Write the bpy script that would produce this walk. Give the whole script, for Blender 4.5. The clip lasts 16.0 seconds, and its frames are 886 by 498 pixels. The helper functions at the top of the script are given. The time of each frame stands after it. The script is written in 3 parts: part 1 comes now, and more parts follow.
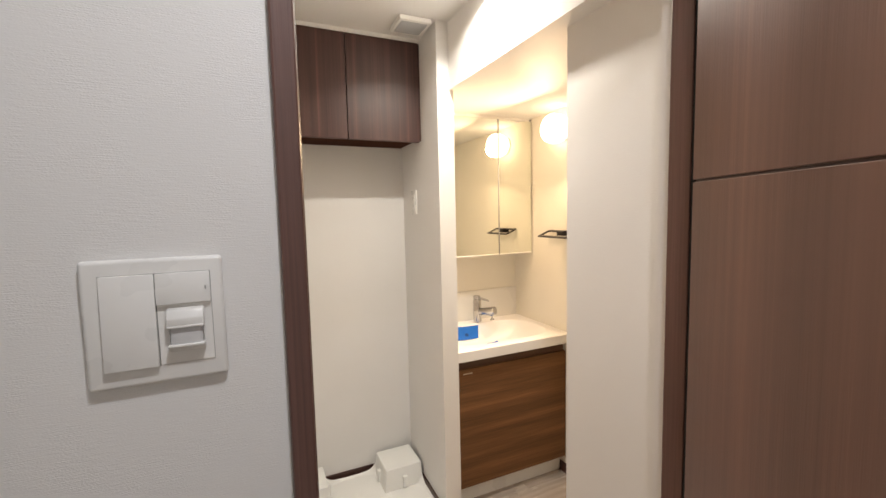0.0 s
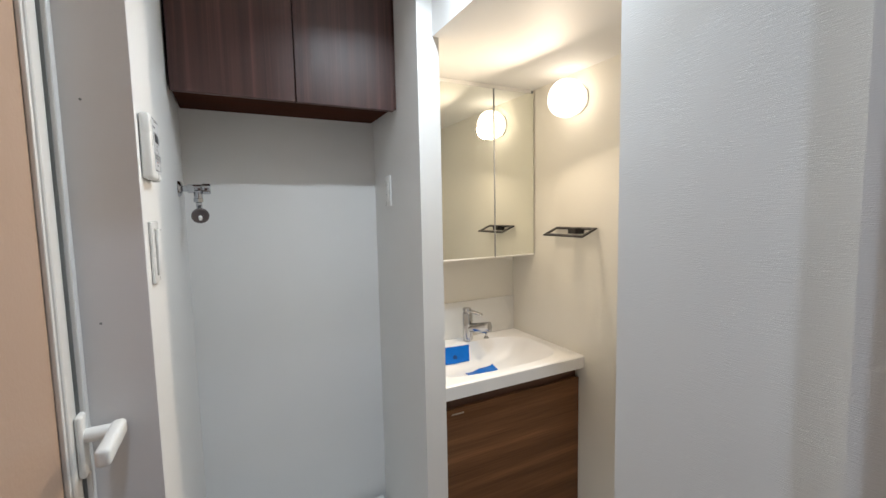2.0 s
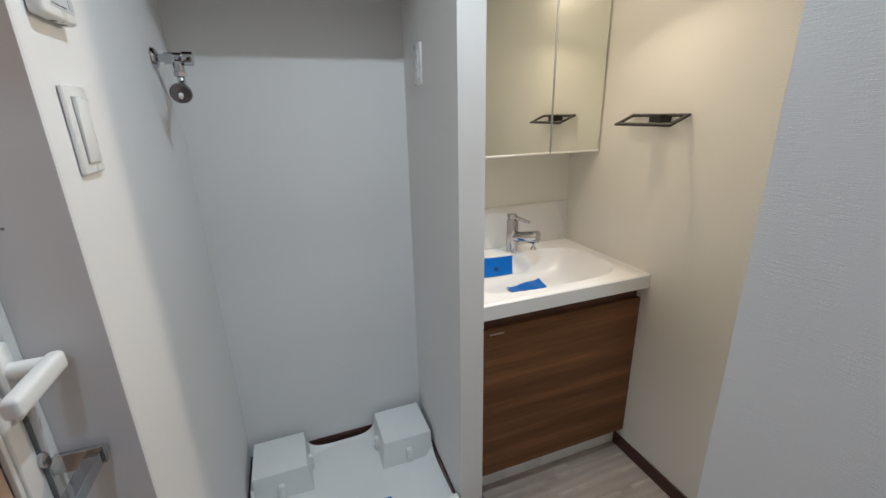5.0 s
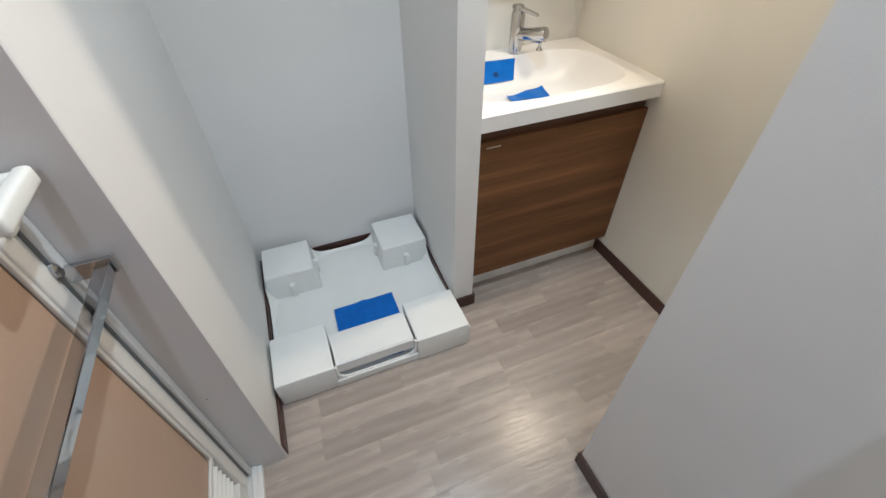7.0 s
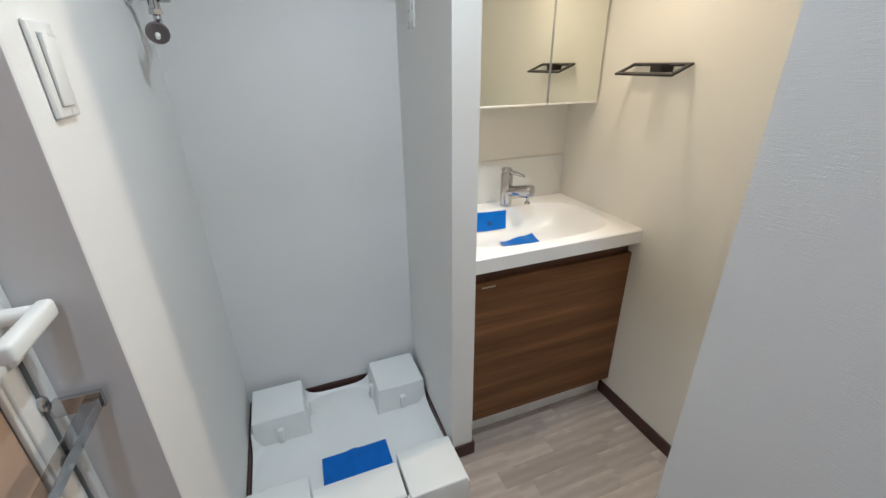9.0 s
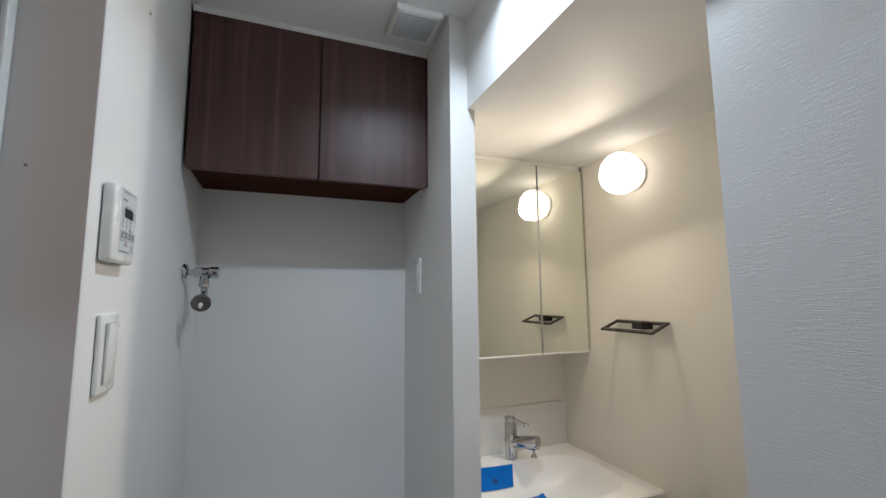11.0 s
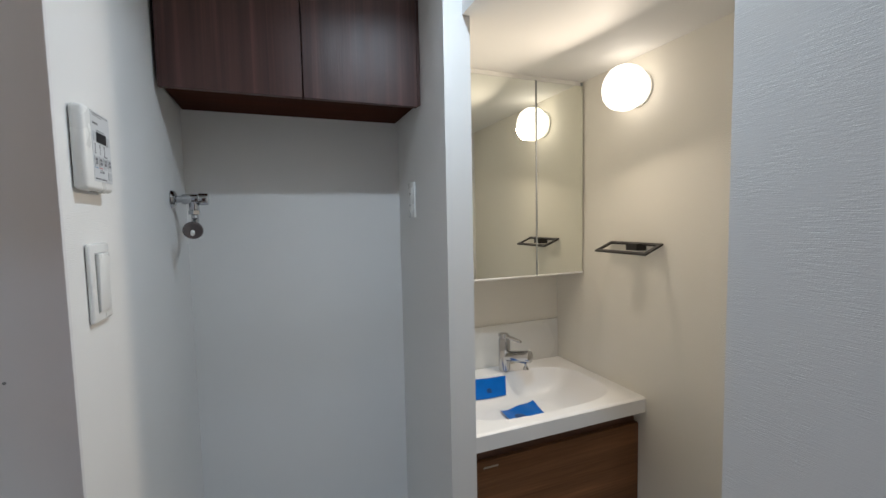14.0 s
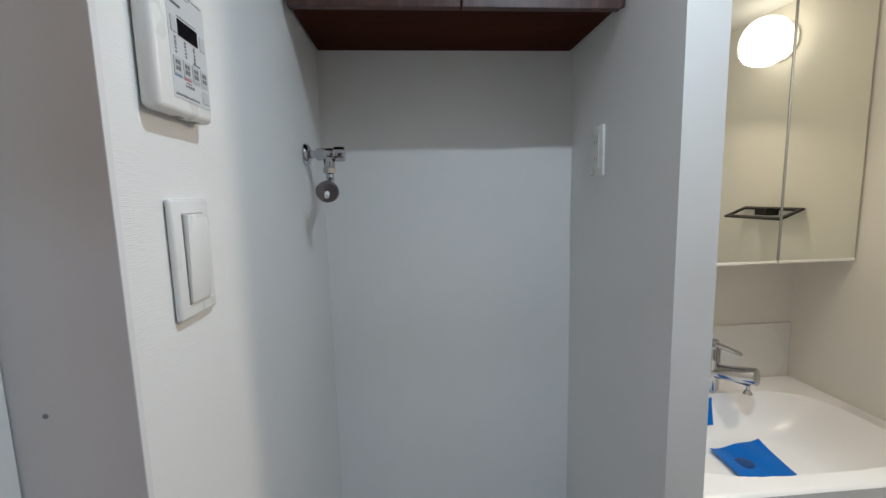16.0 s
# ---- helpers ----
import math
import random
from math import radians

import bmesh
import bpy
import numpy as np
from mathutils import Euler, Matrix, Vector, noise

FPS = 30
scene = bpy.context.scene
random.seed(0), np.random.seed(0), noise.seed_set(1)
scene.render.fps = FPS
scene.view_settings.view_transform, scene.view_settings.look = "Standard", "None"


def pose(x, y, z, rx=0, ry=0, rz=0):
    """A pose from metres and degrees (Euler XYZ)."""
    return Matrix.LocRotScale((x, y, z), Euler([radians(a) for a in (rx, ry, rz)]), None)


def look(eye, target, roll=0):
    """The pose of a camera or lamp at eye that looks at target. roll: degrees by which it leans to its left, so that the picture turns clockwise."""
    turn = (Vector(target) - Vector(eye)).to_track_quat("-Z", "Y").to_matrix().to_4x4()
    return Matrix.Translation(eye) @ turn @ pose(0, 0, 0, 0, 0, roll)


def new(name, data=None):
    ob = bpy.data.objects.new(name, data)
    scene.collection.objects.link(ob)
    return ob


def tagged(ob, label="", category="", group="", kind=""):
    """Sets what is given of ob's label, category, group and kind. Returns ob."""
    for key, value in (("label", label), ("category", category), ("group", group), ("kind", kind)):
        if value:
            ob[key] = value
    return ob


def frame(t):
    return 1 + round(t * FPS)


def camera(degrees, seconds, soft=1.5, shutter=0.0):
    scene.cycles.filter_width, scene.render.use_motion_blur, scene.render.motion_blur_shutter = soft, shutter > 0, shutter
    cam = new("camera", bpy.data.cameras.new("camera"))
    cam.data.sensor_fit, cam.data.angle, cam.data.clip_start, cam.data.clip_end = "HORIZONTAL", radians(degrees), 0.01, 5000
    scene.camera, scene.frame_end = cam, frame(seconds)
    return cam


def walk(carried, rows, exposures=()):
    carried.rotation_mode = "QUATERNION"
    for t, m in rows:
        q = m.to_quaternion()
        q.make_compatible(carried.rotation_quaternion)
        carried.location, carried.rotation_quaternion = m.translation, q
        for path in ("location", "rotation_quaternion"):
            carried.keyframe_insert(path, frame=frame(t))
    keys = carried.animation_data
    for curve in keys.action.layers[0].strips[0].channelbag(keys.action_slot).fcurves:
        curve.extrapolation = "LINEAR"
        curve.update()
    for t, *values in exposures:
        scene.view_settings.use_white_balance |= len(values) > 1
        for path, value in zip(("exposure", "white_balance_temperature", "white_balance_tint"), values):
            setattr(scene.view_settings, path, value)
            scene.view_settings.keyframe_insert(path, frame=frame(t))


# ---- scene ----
cam = camera(93.5, 16.0)
PATH = [
    (0, (-0.05, -2.328, 1.525), (0.771, -0.512, 1.356), -1.3),
    (0.5, (-0.01, -2.32, 1.521), (0.904, -0.549, 1.35), -1.2),
    (1, (0.03, -2.262, 1.518), (0.973, -0.507, 1.345), -1.2),
    (1.5, (0.088, -2.073, 1.519), (1.026, -0.315, 1.341), -1.4),
    (2, (0.156, -1.876, 1.491), (1.052, -0.097, 1.32), -1.2),
    (2.5, (0.236, -1.758, 1.491), (1.049, 0.061, 1.31), -1.3),
    (3, (0.272, -1.673, 1.48), (1.039, 0.165, 1.302), -1.3),
    (3.2, (0.291, -1.648, 1.489), (1.025, 0.201, 1.286), -1.2),
    (5.3, (0.292, -1.616, 1.429), (0.941, 0.118, 0.674), -1.1),
    (5.5, (0.291, -1.608, 1.427), (0.93, 0.081, 0.567), -1.1),
    (6, (0.299, -1.602, 1.416), (0.889, -0.038, 0.317), -1.1),
    (6.5, (0.299, -1.599, 1.407), (0.847, -0.157, 0.134), -1.1),
    (7, (0.295, -1.583, 1.414), (0.819, -0.228, 0.04), -0.9),
    (7.5, (0.297, -1.596, 1.402), (0.825, -0.223, 0.047), -1.0),
    (8, (0.309, -1.608, 1.407), (0.863, -0.137, 0.171), -1.1),
    (8.5, (0.3, -1.616, 1.415), (0.91, -0.03, 0.361), -0.9),
    (9, (0.298, -1.624, 1.426), (0.954, 0.079, 0.608), -0.7),
    (9.5, (0.296, -1.629, 1.469), (0.986, 0.162, 0.907), -0.8),
    (10, (0.29, -1.644, 1.5), (1.01, 0.202, 1.226), -0.9),
    (10.2, (0.278, -1.666, 1.506), (1.001, 0.193, 1.358), -0.6),
    (12.3, (0.29, -1.681, 1.514), (0.998, 0.137, 1.953), -1.0),
    (12.5, (0.291, -1.684, 1.517), (1.001, 0.147, 1.894), -0.9),
    (13, (0.288, -1.679, 1.517), (1.002, 0.179, 1.718), -1.0),
    (13.5, (0.291, -1.664, 1.515), (1.019, 0.198, 1.528), -1.1),
    (14, (0.293, -1.66, 1.514), (1.021, 0.198, 1.375), -1.2),
    (14.5, (0.307, -1.65, 1.5), (0.996, 0.214, 1.279), -1.2),
    (15, (0.344, -1.622, 1.485), (0.944, 0.269, 1.23), -1.1),
    (15.5, (0.325, -1.498, 1.468), (0.746, 0.44, 1.206), -1.3),
    (16, (0.252, -1.28, 1.483), (0.405, 0.698, 1.231), -1.4),
]
walk(cam, [(t, look(eye, target, roll)) for t, eye, target, roll in PATH], exposures=[
    (0.0, 0.56, 8900, 23), (0.5, 0.38, 7950, 19), (1.0, 0.35, 7650, 19), (1.5, 0.32, 7250, 17), (2.0, 0.05, 6560, 15), (2.5, -0.2, 6450, 14), (3.0, -0.29, 6420, 14),
    (5.5, -0.05, 6300, 14), (7.0, 0.29, 6400, 14), (8.0, 0.26, 6350, 14), (9.0, 0.15, 6300, 13), (10.0, -0.23, 6190, 14), (12.5, -0.63, 6140, 14),
    (13.5, -0.55, 6150, 14), (14.5, -0.47, 6170, 14), (16.0, -0.41, 6080, 13)])

# ---- world, lamps, exposure ----
CEIL = 2.39          # ceiling height
SOFFIT = 2.09        # underside of the boxed-in beam
NICHE = 1.532        # right wall of the basin niche
PIER_L, PIER_R, PIER_Y = 0.742, 0.824, -0.550
PIER_BACK = 0.757    # the pier's alcove face where it meets the back wall
FLANK_X, FLANK_Y = 0.867, -1.271   # wall beside the entry, and its end
DOOR_Y0, DOOR_Y1 = -1.793, -1.672   # the two faces of the door wall
RET_Y = -0.9         # end of the left wall, where the bathroom door's recess begins

world = bpy.data.worlds.new("world")
scene.world = world
world.use_nodes = True
world.node_tree.nodes["Background"].inputs["Color"].default_value = (0.5, 0.5, 0.5, 1)
world.node_tree.nodes["Background"].inputs["Strength"].default_value = 0.02


def disc_lamp(name, where, power, colour, size, spread):
    data = bpy.data.lights.new(name, "AREA")
    data.shape, data.size, data.energy, data.color, data.spread = "DISK", size, power, colour, radians(spread)
    ob = new(name, data)
    ob.location = where
    return ob


GLOBE_Y, GLOBE_Z = -0.484, 1.970
bulb = disc_lamp("globe_lamp_bulb", (NICHE - 0.131, GLOBE_Y, GLOBE_Z - 0.048), 6.3, (1.0, 0.855, 0.645), 0.066, 172)
bulb.rotation_euler = Vector((-1, -0.15, -0.72)).to_track_quat("-Z", "Y").to_euler()
disc_lamp("washroom_lamp", (0.675, -0.955, CEIL - 0.010), 8.3, (0.755, 0.90, 0.975), 0.045, 142)
disc_lamp("corridor_lamp", (0.10, -2.36, CEIL - 0.012), 5.6, (0.61, 0.79, 1.0), 0.09, 160)


# ---- materials ----
def shader(name, colour, rough=0.5, metal=0.0, vary=0.06, scale=(3, 3, 3), grain=0.0, grain_scale=(60, 60, 60),
           bump=0.0, bump_scale=(300, 300, 300), bump_detail=3.0, coat=0.0, emit=0.0, emit_colour=None, random_hue=0.0,
           rough_vary=0.06, coords="Object", spec=0.5):
    """A surface with broad variation, fine grain and relief, at sizes given per metre."""
    m = bpy.data.materials.new(name)
    m.use_nodes = True
    tree = m.node_tree
    n, link = tree.nodes, tree.links.new
    b = n["Principled BSDF"]
    tc = n.new("ShaderNodeTexCoord")

    def noise_at(sc, detail=3.0):
        mp = n.new("ShaderNodeMapping")
        mp.inputs["Scale"].default_value = sc
        link(tc.outputs[coords], mp.inputs["Vector"])
        nz = n.new("ShaderNodeTexNoise")
        nz.inputs["Scale"].default_value, nz.inputs["Detail"].default_value = 1.0, detail
        link(mp.outputs["Vector"], nz.inputs["Vector"])
        return nz.outputs["Fac"]

    def remap(fac, lo, hi, a=0.3, z=0.7):
        r = n.new("ShaderNodeMapRange")
        for key, v in (("From Min", a), ("From Max", z), ("To Min", lo), ("To Max", hi)):
            r.inputs[key].default_value = v
        link(fac, r.inputs["Value"])
        return r.outputs["Result"]

    def times(a, c):
        x = n.new("ShaderNodeMath")
        x.operation = "MULTIPLY"
        link(a, x.inputs[0])
        link(c, x.inputs[1])
        return x.outputs[0]

    broad = noise_at(scale)
    value = remap(broad, 1 - vary, 1 + vary)
    if grain:
        value = times(value, remap(noise_at(grain_scale, 5.0), 1 - grain, 1 + grain))
    if random_hue:
        info = n.new("ShaderNodeObjectInfo")
        value = times(value, remap(info.outputs["Random"], 1 - random_hue, 1 + random_hue, 0.0, 1.0))
    mix = n.new("ShaderNodeVectorMath")
    mix.operation = "SCALE"
    mix.inputs[0].default_value = colour
    link(value, mix.inputs["Scale"])
    link(mix.outputs["Vector"], b.inputs["Base Color"])
    link(remap(broad, rough - rough_vary, rough + rough_vary), b.inputs["Roughness"])
    b.inputs["Metallic"].default_value = metal
    b.inputs["Specular IOR Level"].default_value = spec
    b.inputs["Coat Weight"].default_value = coat
    if bump:
        bp = n.new("ShaderNodeBump")
        bp.inputs["Distance"].default_value = bump
        bp.inputs["Strength"].default_value = 1.0
        link(noise_at(bump_scale, bump_detail), bp.inputs["Height"])
        link(bp.outputs["Normal"], b.inputs["Normal"])
    if emit:
        b.inputs["Emission Color"].default_value = (*(emit_colour or colour), 1)
        b.inputs["Emission Strength"].default_value = emit
    return m


def woven_paper(name, colour):
    """Vinyl wallpaper with fine horizontal threads, broken up by small crossings."""
    m = shader(name, colour, 0.62, vary=0.025, scale=(1.5, 1.5, 1.5))
    tree = m.node_tree
    n, link = tree.nodes, tree.links.new
    tc = n.new("ShaderNodeTexCoord")
    along = n.new("ShaderNodeMapping")
    along.inputs["Scale"].default_value = (58, 58, 860)
    link(tc.outputs["Object"], along.inputs["Vector"])
    threads = n.new("ShaderNodeTexNoise")
    threads.inputs["Scale"].default_value, threads.inputs["Detail"].default_value = 1.0, 0.5
    link(along.outputs["Vector"], threads.inputs["Vector"])
    mp = n.new("ShaderNodeMapping")
    mp.inputs["Scale"].default_value = (460, 460, 860)
    link(tc.outputs["Object"], mp.inputs["Vector"])
    knots = n.new("ShaderNodeTexNoise")
    knots.inputs["Scale"].default_value, knots.inputs["Detail"].default_value = 1.0, 0.0
    link(mp.outputs["Vector"], knots.inputs["Vector"])
    add = n.new("ShaderNodeMath")
    add.operation = "MULTIPLY_ADD"
    add.inputs[1].default_value = 0.55
    link(knots.outputs["Fac"], add.inputs[0])
    link(threads.outputs["Fac"], add.inputs[2])
    bp = n.new("ShaderNodeBump")
    bp.inputs["Distance"].default_value = 0.00033
    patch = n.new("ShaderNodeTexNoise")
    patch.inputs["Scale"].default_value, patch.inputs["Detail"].default_value = 14.0, 4.0
    link(tc.outputs["Object"], patch.inputs["Vector"])
    worn = n.new("ShaderNodeMapRange")
    for key, v in (("From Min", 0.40), ("From Max", 0.60), ("To Min", 0.35), ("To Max", 1.0)):
        worn.inputs[key].default_value = v
    link(patch.outputs["Fac"], worn.inputs["Value"])
    link(worn.outputs["Result"], bp.inputs["Strength"])
    link(add.outputs[0], bp.inputs["Height"])
    link(bp.outputs["Normal"], n["Principled BSDF"].inputs["Normal"])
    return m


PAPER = woven_paper("white_wallpaper", (0.80, 0.79, 0.77))
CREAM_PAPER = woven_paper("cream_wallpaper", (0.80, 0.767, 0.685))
CEILING_PAPER = shader("ceiling_paper", (0.80, 0.79, 0.77), 0.7, vary=0.02, bump=0.0006, bump_scale=(260, 260, 260))
DARK_WOOD = shader("dark_walnut_film", (0.165, 0.079, 0.056), 0.36, vary=0.10, scale=(11, 11, 0.5), grain=0.08, grain_scale=(120, 120, 1.8),
                   bump=0.00025, bump_scale=(500, 500, 9), rough_vary=0.05)
FRAME_WOOD = shader("dark_walnut_frame", (0.140, 0.066, 0.053), 0.36, vary=0.12, scale=(30, 30, 1.2), grain=0.18, grain_scale=(260, 260, 4),
                    bump=0.0002, bump_scale=(500, 500, 9))
CABINET_WOOD = shader("dark_cabinet_film", (0.068, 0.029, 0.024), 0.40, vary=0.20, scale=(18, 18, 0.5), grain=0.14, grain_scale=(170, 170, 2.4),
                      bump=0.0003, bump_scale=(380, 380, 7), rough_vary=0.05)
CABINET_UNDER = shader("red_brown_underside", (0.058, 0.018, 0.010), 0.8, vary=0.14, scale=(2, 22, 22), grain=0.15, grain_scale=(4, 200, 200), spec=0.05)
VANITY_WOOD = shader("walnut_front", (0.172, 0.080, 0.036), 0.48, vary=0.14, scale=(1.3, 1.3, 30), grain=0.18, grain_scale=(5, 5, 190),
                     bump=0.0002, bump_scale=(9, 9, 500), rough_vary=0.05, spec=0.16)
VANITY_DARK = shader("dark_pull_channel", (0.110, 0.050, 0.028), 0.45, vary=0.1, scale=(2, 2, 20))
SKIRTING = shader("dark_brown_skirting", (0.060, 0.022, 0.016), 0.42, vary=0.12, scale=(6, 6, 60), grain=0.12, grain_scale=(20, 20, 300))
PLANK = shader("greige_plank", (0.425, 0.357, 0.310), 0.27, vary=0.14, scale=(2.6, 10, 10), grain=0.05, grain_scale=(14, 120, 60),
               bump=0.0006, bump_scale=(14, 70, 60), bump_detail=2.0, random_hue=0.14, rough_vary=0.05)


def wood_figure(m, stretch=(2.2, 16.0, 16.0), way="Y", scale=0.42, distort=9.0, low=0.91, high=1.06, each=True, streak=0.0, streak_scale=(60, 60, 0.8)):
    """Arched grain along the boards, different on each, and a few pale streaks."""
    tree = m.node_tree
    n, link = tree.nodes, tree.links.new
    tc, info = n.new("ShaderNodeTexCoord"), n.new("ShaderNodeObjectInfo")
    mp, wave, span, mul = n.new("ShaderNodeMapping"), n.new("ShaderNodeTexWave"), n.new("ShaderNodeMapRange"), n.new("ShaderNodeMath")
    if each:
        shift, spread = n.new("ShaderNodeCombineXYZ"), n.new("ShaderNodeMath")
        spread.operation, spread.inputs[1].default_value = "MULTIPLY", 37.0
        link(info.outputs["Random"], spread.inputs[0])
        for key in ("X", "Y"):
            link(spread.outputs[0], shift.inputs[key])
        link(shift.outputs["Vector"], mp.inputs["Location"])
    mp.inputs["Scale"].default_value = stretch
    link(tc.outputs["Object"], mp.inputs["Vector"])
    link(mp.outputs["Vector"], wave.inputs["Vector"])
    wave.bands_direction = way
    for key, v in (("Scale", scale), ("Distortion", distort), ("Detail", 2.5), ("Detail Scale", 0.8)):
        wave.inputs[key].default_value = v
    for key, v in (("To Min", low), ("To Max", high)):
        span.inputs[key].default_value = v
    link(wave.outputs["Fac"], span.inputs["Value"])
    target = [k for k in n if k.bl_idname == "ShaderNodeVectorMath"][0].inputs["Scale"]
    source = target.links[0].from_socket
    mul.operation = "MULTIPLY"
    link(source, mul.inputs[0])
    link(span.outputs["Result"], mul.inputs[1])
    result = mul.outputs[0]
    if streak:
        sp, nz, lift, more = n.new("ShaderNodeMapping"), n.new("ShaderNodeTexNoise"), n.new("ShaderNodeMapRange"), n.new("ShaderNodeMath")
        sp.inputs["Scale"].default_value = streak_scale
        link(tc.outputs["Object"], sp.inputs["Vector"])
        nz.inputs["Scale"].default_value, nz.inputs["Detail"].default_value = 1.0, 4.0
        link(sp.outputs["Vector"], nz.inputs["Vector"])
        for key, v in (("From Min", 0.54), ("From Max", 0.72), ("To Min", 1.0), ("To Max", 1.0 + streak)):
            lift.inputs[key].default_value = v
        link(nz.outputs["Fac"], lift.inputs["Value"])
        more.operation = "MULTIPLY"
        link(result, more.inputs[0])
        link(lift.outputs["Result"], more.inputs[1])
        result = more.outputs[0]
    link(result, target)


wood_figure(CABINET_WOOD, (7, 7, 0.5), "X", 0.8, 5.0, 0.90, 1.10, False, 0.9, (42, 42, 0.6))
wood_figure(DARK_WOOD, (6, 6, 0.4), "X", 0.7, 5.0, 0.95, 1.05, False, 0.16, (34, 34, 0.5))
wood_figure(VANITY_WOOD, (1.5, 1.5, 8.0), "Z", 0.34, 11.0, 0.88, 1.12, False, 0.25, (0.9, 0.9, 30))
wood_figure(PLANK)
PLANK_GAP = shader("plank_joint", (0.330, 0.272, 0.232), 0.6)
WHITE_PLASTIC = shader("white_moulded_plastic", (0.87, 0.87, 0.84), 0.34, vary=0.02, scale=(6, 6, 6), bump=0.00012, bump_scale=(900, 900, 900))
SWITCH_WHITE = shader("switch_white", (0.80, 0.79, 0.76), 0.30, vary=0.02, scale=(12, 12, 12), bump=0.00005, bump_scale=(1500, 1500, 1500))
SWITCH_GAP = shader("switch_gap", (0.25, 0.24, 0.22), 0.6)
LENS_GREY = shader("sensor_lens", (0.58, 0.58, 0.58), 0.25, vary=0.03)
RESIN = shader("basin_resin", (0.86, 0.85, 0.835), 0.32, vary=0.015, scale=(4, 4, 4), coat=0.10, rough_vary=0.03)
SPLASH = shader("splash_panel", (0.80, 0.785, 0.74), 0.28, vary=0.02, scale=(4, 4, 4))
CHROME = shader("chrome", (0.50, 0.51, 0.53), 0.07, 1.0, vary=0.03, scale=(30, 30, 30), rough_vary=0.04)
STEEL = shader("brushed_steel", (0.60, 0.59, 0.57), 0.28, 1.0, vary=0.05, scale=(60, 60, 60))
BLACK_METAL = shader("black_satin_metal", (0.018, 0.015, 0.014), 0.38, 0.2, vary=0.08, scale=(30, 30, 30))
BLUE_FILM = shader("blue_protective_film", (0.001, 0.135, 0.52), 0.34, vary=0.08, scale=(24, 24, 24), bump=0.00025, bump_scale=(45, 45, 45), spec=0.2)
BLUE_DARK = shader("blue_film_over_hole", (0.004, 0.05, 0.20), 0.4)
BATH_WHITE = shader("bath_frame_white", (0.78, 0.775, 0.75), 0.34, vary=0.02, scale=(5, 5, 5))
RETURN_WHITE = shader("recess_lining_white", (0.74, 0.72, 0.71), 0.42, vary=0.025, scale=(5, 5, 3))
PEACH = shader("peach_resin_panel", (0.52, 0.36, 0.26), 0.36, vary=0.015, scale=(3, 3, 3), bump=0.0004, bump_scale=(120, 120, 120))
# near-black that paints the shade in the entry frame's gaps
SHADOW_BLACK = shader("shadow_gap_black", (0.012, 0.010, 0.010), 0.7)
RUBBER = shader("grey_gasket", (0.24, 0.25, 0.245), 0.6)
SMOKED = shader("smoked_plastic", (0.20, 0.170, 0.168), 0.16, 0.55, vary=0.05, scale=(40, 40, 40))
INK = shader("grey_ink", (0.13, 0.13, 0.14), 0.6)
INK_RED = shader("red_ink", (0.50, 0.16, 0.16), 0.6)
INK_BLUE = shader("blue_ink", (0.20, 0.32, 0.46), 0.6)
DISPLAY = shader("black_display", (0.010, 0.010, 0.012), 0.12)
PANEL_GREY = shader("control_panel_face", (0.62, 0.63, 0.64), 0.35, vary=0.02)
VENT_GREY = shader("vent_grey", (0.52, 0.53, 0.54), 0.55, vary=0.04)
BRASS_PLATE = shader("dull_nickel_plate", (0.46, 0.40, 0.32), 0.34, 0.8, vary=0.06, scale=(40, 40, 40))
DOWNLIGHT_GLOW = shader("downlight_diffuser", (0.9, 0.95, 1.0), 0.4, emit=6.0, emit_colour=(0.86, 0.94, 1.0))
GLOBE_GLOW = shader("opal_globe", (0.9, 0.85, 0.75), 0.3, emit=3.0, emit_colour=(1.0, 0.90, 0.74))
MIRROR = shader("mirror_silver", (0.87, 0.89, 0.83), 0.008, 1.0, vary=0.0, rough_vary=0.004)


# ---- mesh helpers ----
HOME = {}


def thing(name, base, label, category, group="", kind=""):
    """An Empty at the base of a thing; its parts hang under it."""
    ob = new(name)
    ob.empty_display_size = 0.05
    ob.location = base
    HOME[ob.name] = Vector(base)
    return tagged(ob, label, category, group, kind)


def part(name, bm, material, parent=None, label="", smooth=False):
    """Links a bmesh, modelled in world places, as one mesh object under its parent."""
    base = HOME[parent.name] if parent else Vector((0, 0, 0))
    bm.transform(Matrix.Translation(-base))
    bmesh.ops.recalc_face_normals(bm, faces=bm.faces)
    me = bpy.data.meshes.new(name)
    bm.to_mesh(me)
    bm.free()
    me.materials.append(material)
    if smooth:
        for p in me.polygons:
            p.use_smooth = True
        me.set_sharp_from_angle(angle=radians(38))
    ob = new(name, me)
    HOME[ob.name] = base
    if parent:
        ob.parent = parent
    return tagged(ob, label)


def setting(name, bm, material, label, category, smooth=False):
    return tagged(part(name, bm, material, None, label, smooth), "", category, "", "structure")


def box(x0, x1, y0, y1, z0, z1, r=0.0, seg=2, bm=None):
    """A box, its edges rounded by r."""
    own = bmesh.new()
    bmesh.ops.create_cube(own, size=1.0)
    own.transform(Matrix.Translation(((x0 + x1) / 2, (y0 + y1) / 2, (z0 + z1) / 2)) @ Matrix.Diagonal((abs(x1 - x0), abs(y1 - y0), abs(z1 - z0), 1)))
    if r > 0:
        bmesh.ops.bevel(own, geom=own.edges[:], offset=r, segments=seg, profile=0.5, affect="EDGES", clamp_overlap=True)
    return merge(bm, own)


def merge(bm, own):
    if bm is None:
        return own
    me = bpy.data.meshes.new("scratch")
    own.to_mesh(me)
    own.free()
    bm.from_mesh(me)
    bpy.data.meshes.remove(me)
    return bm


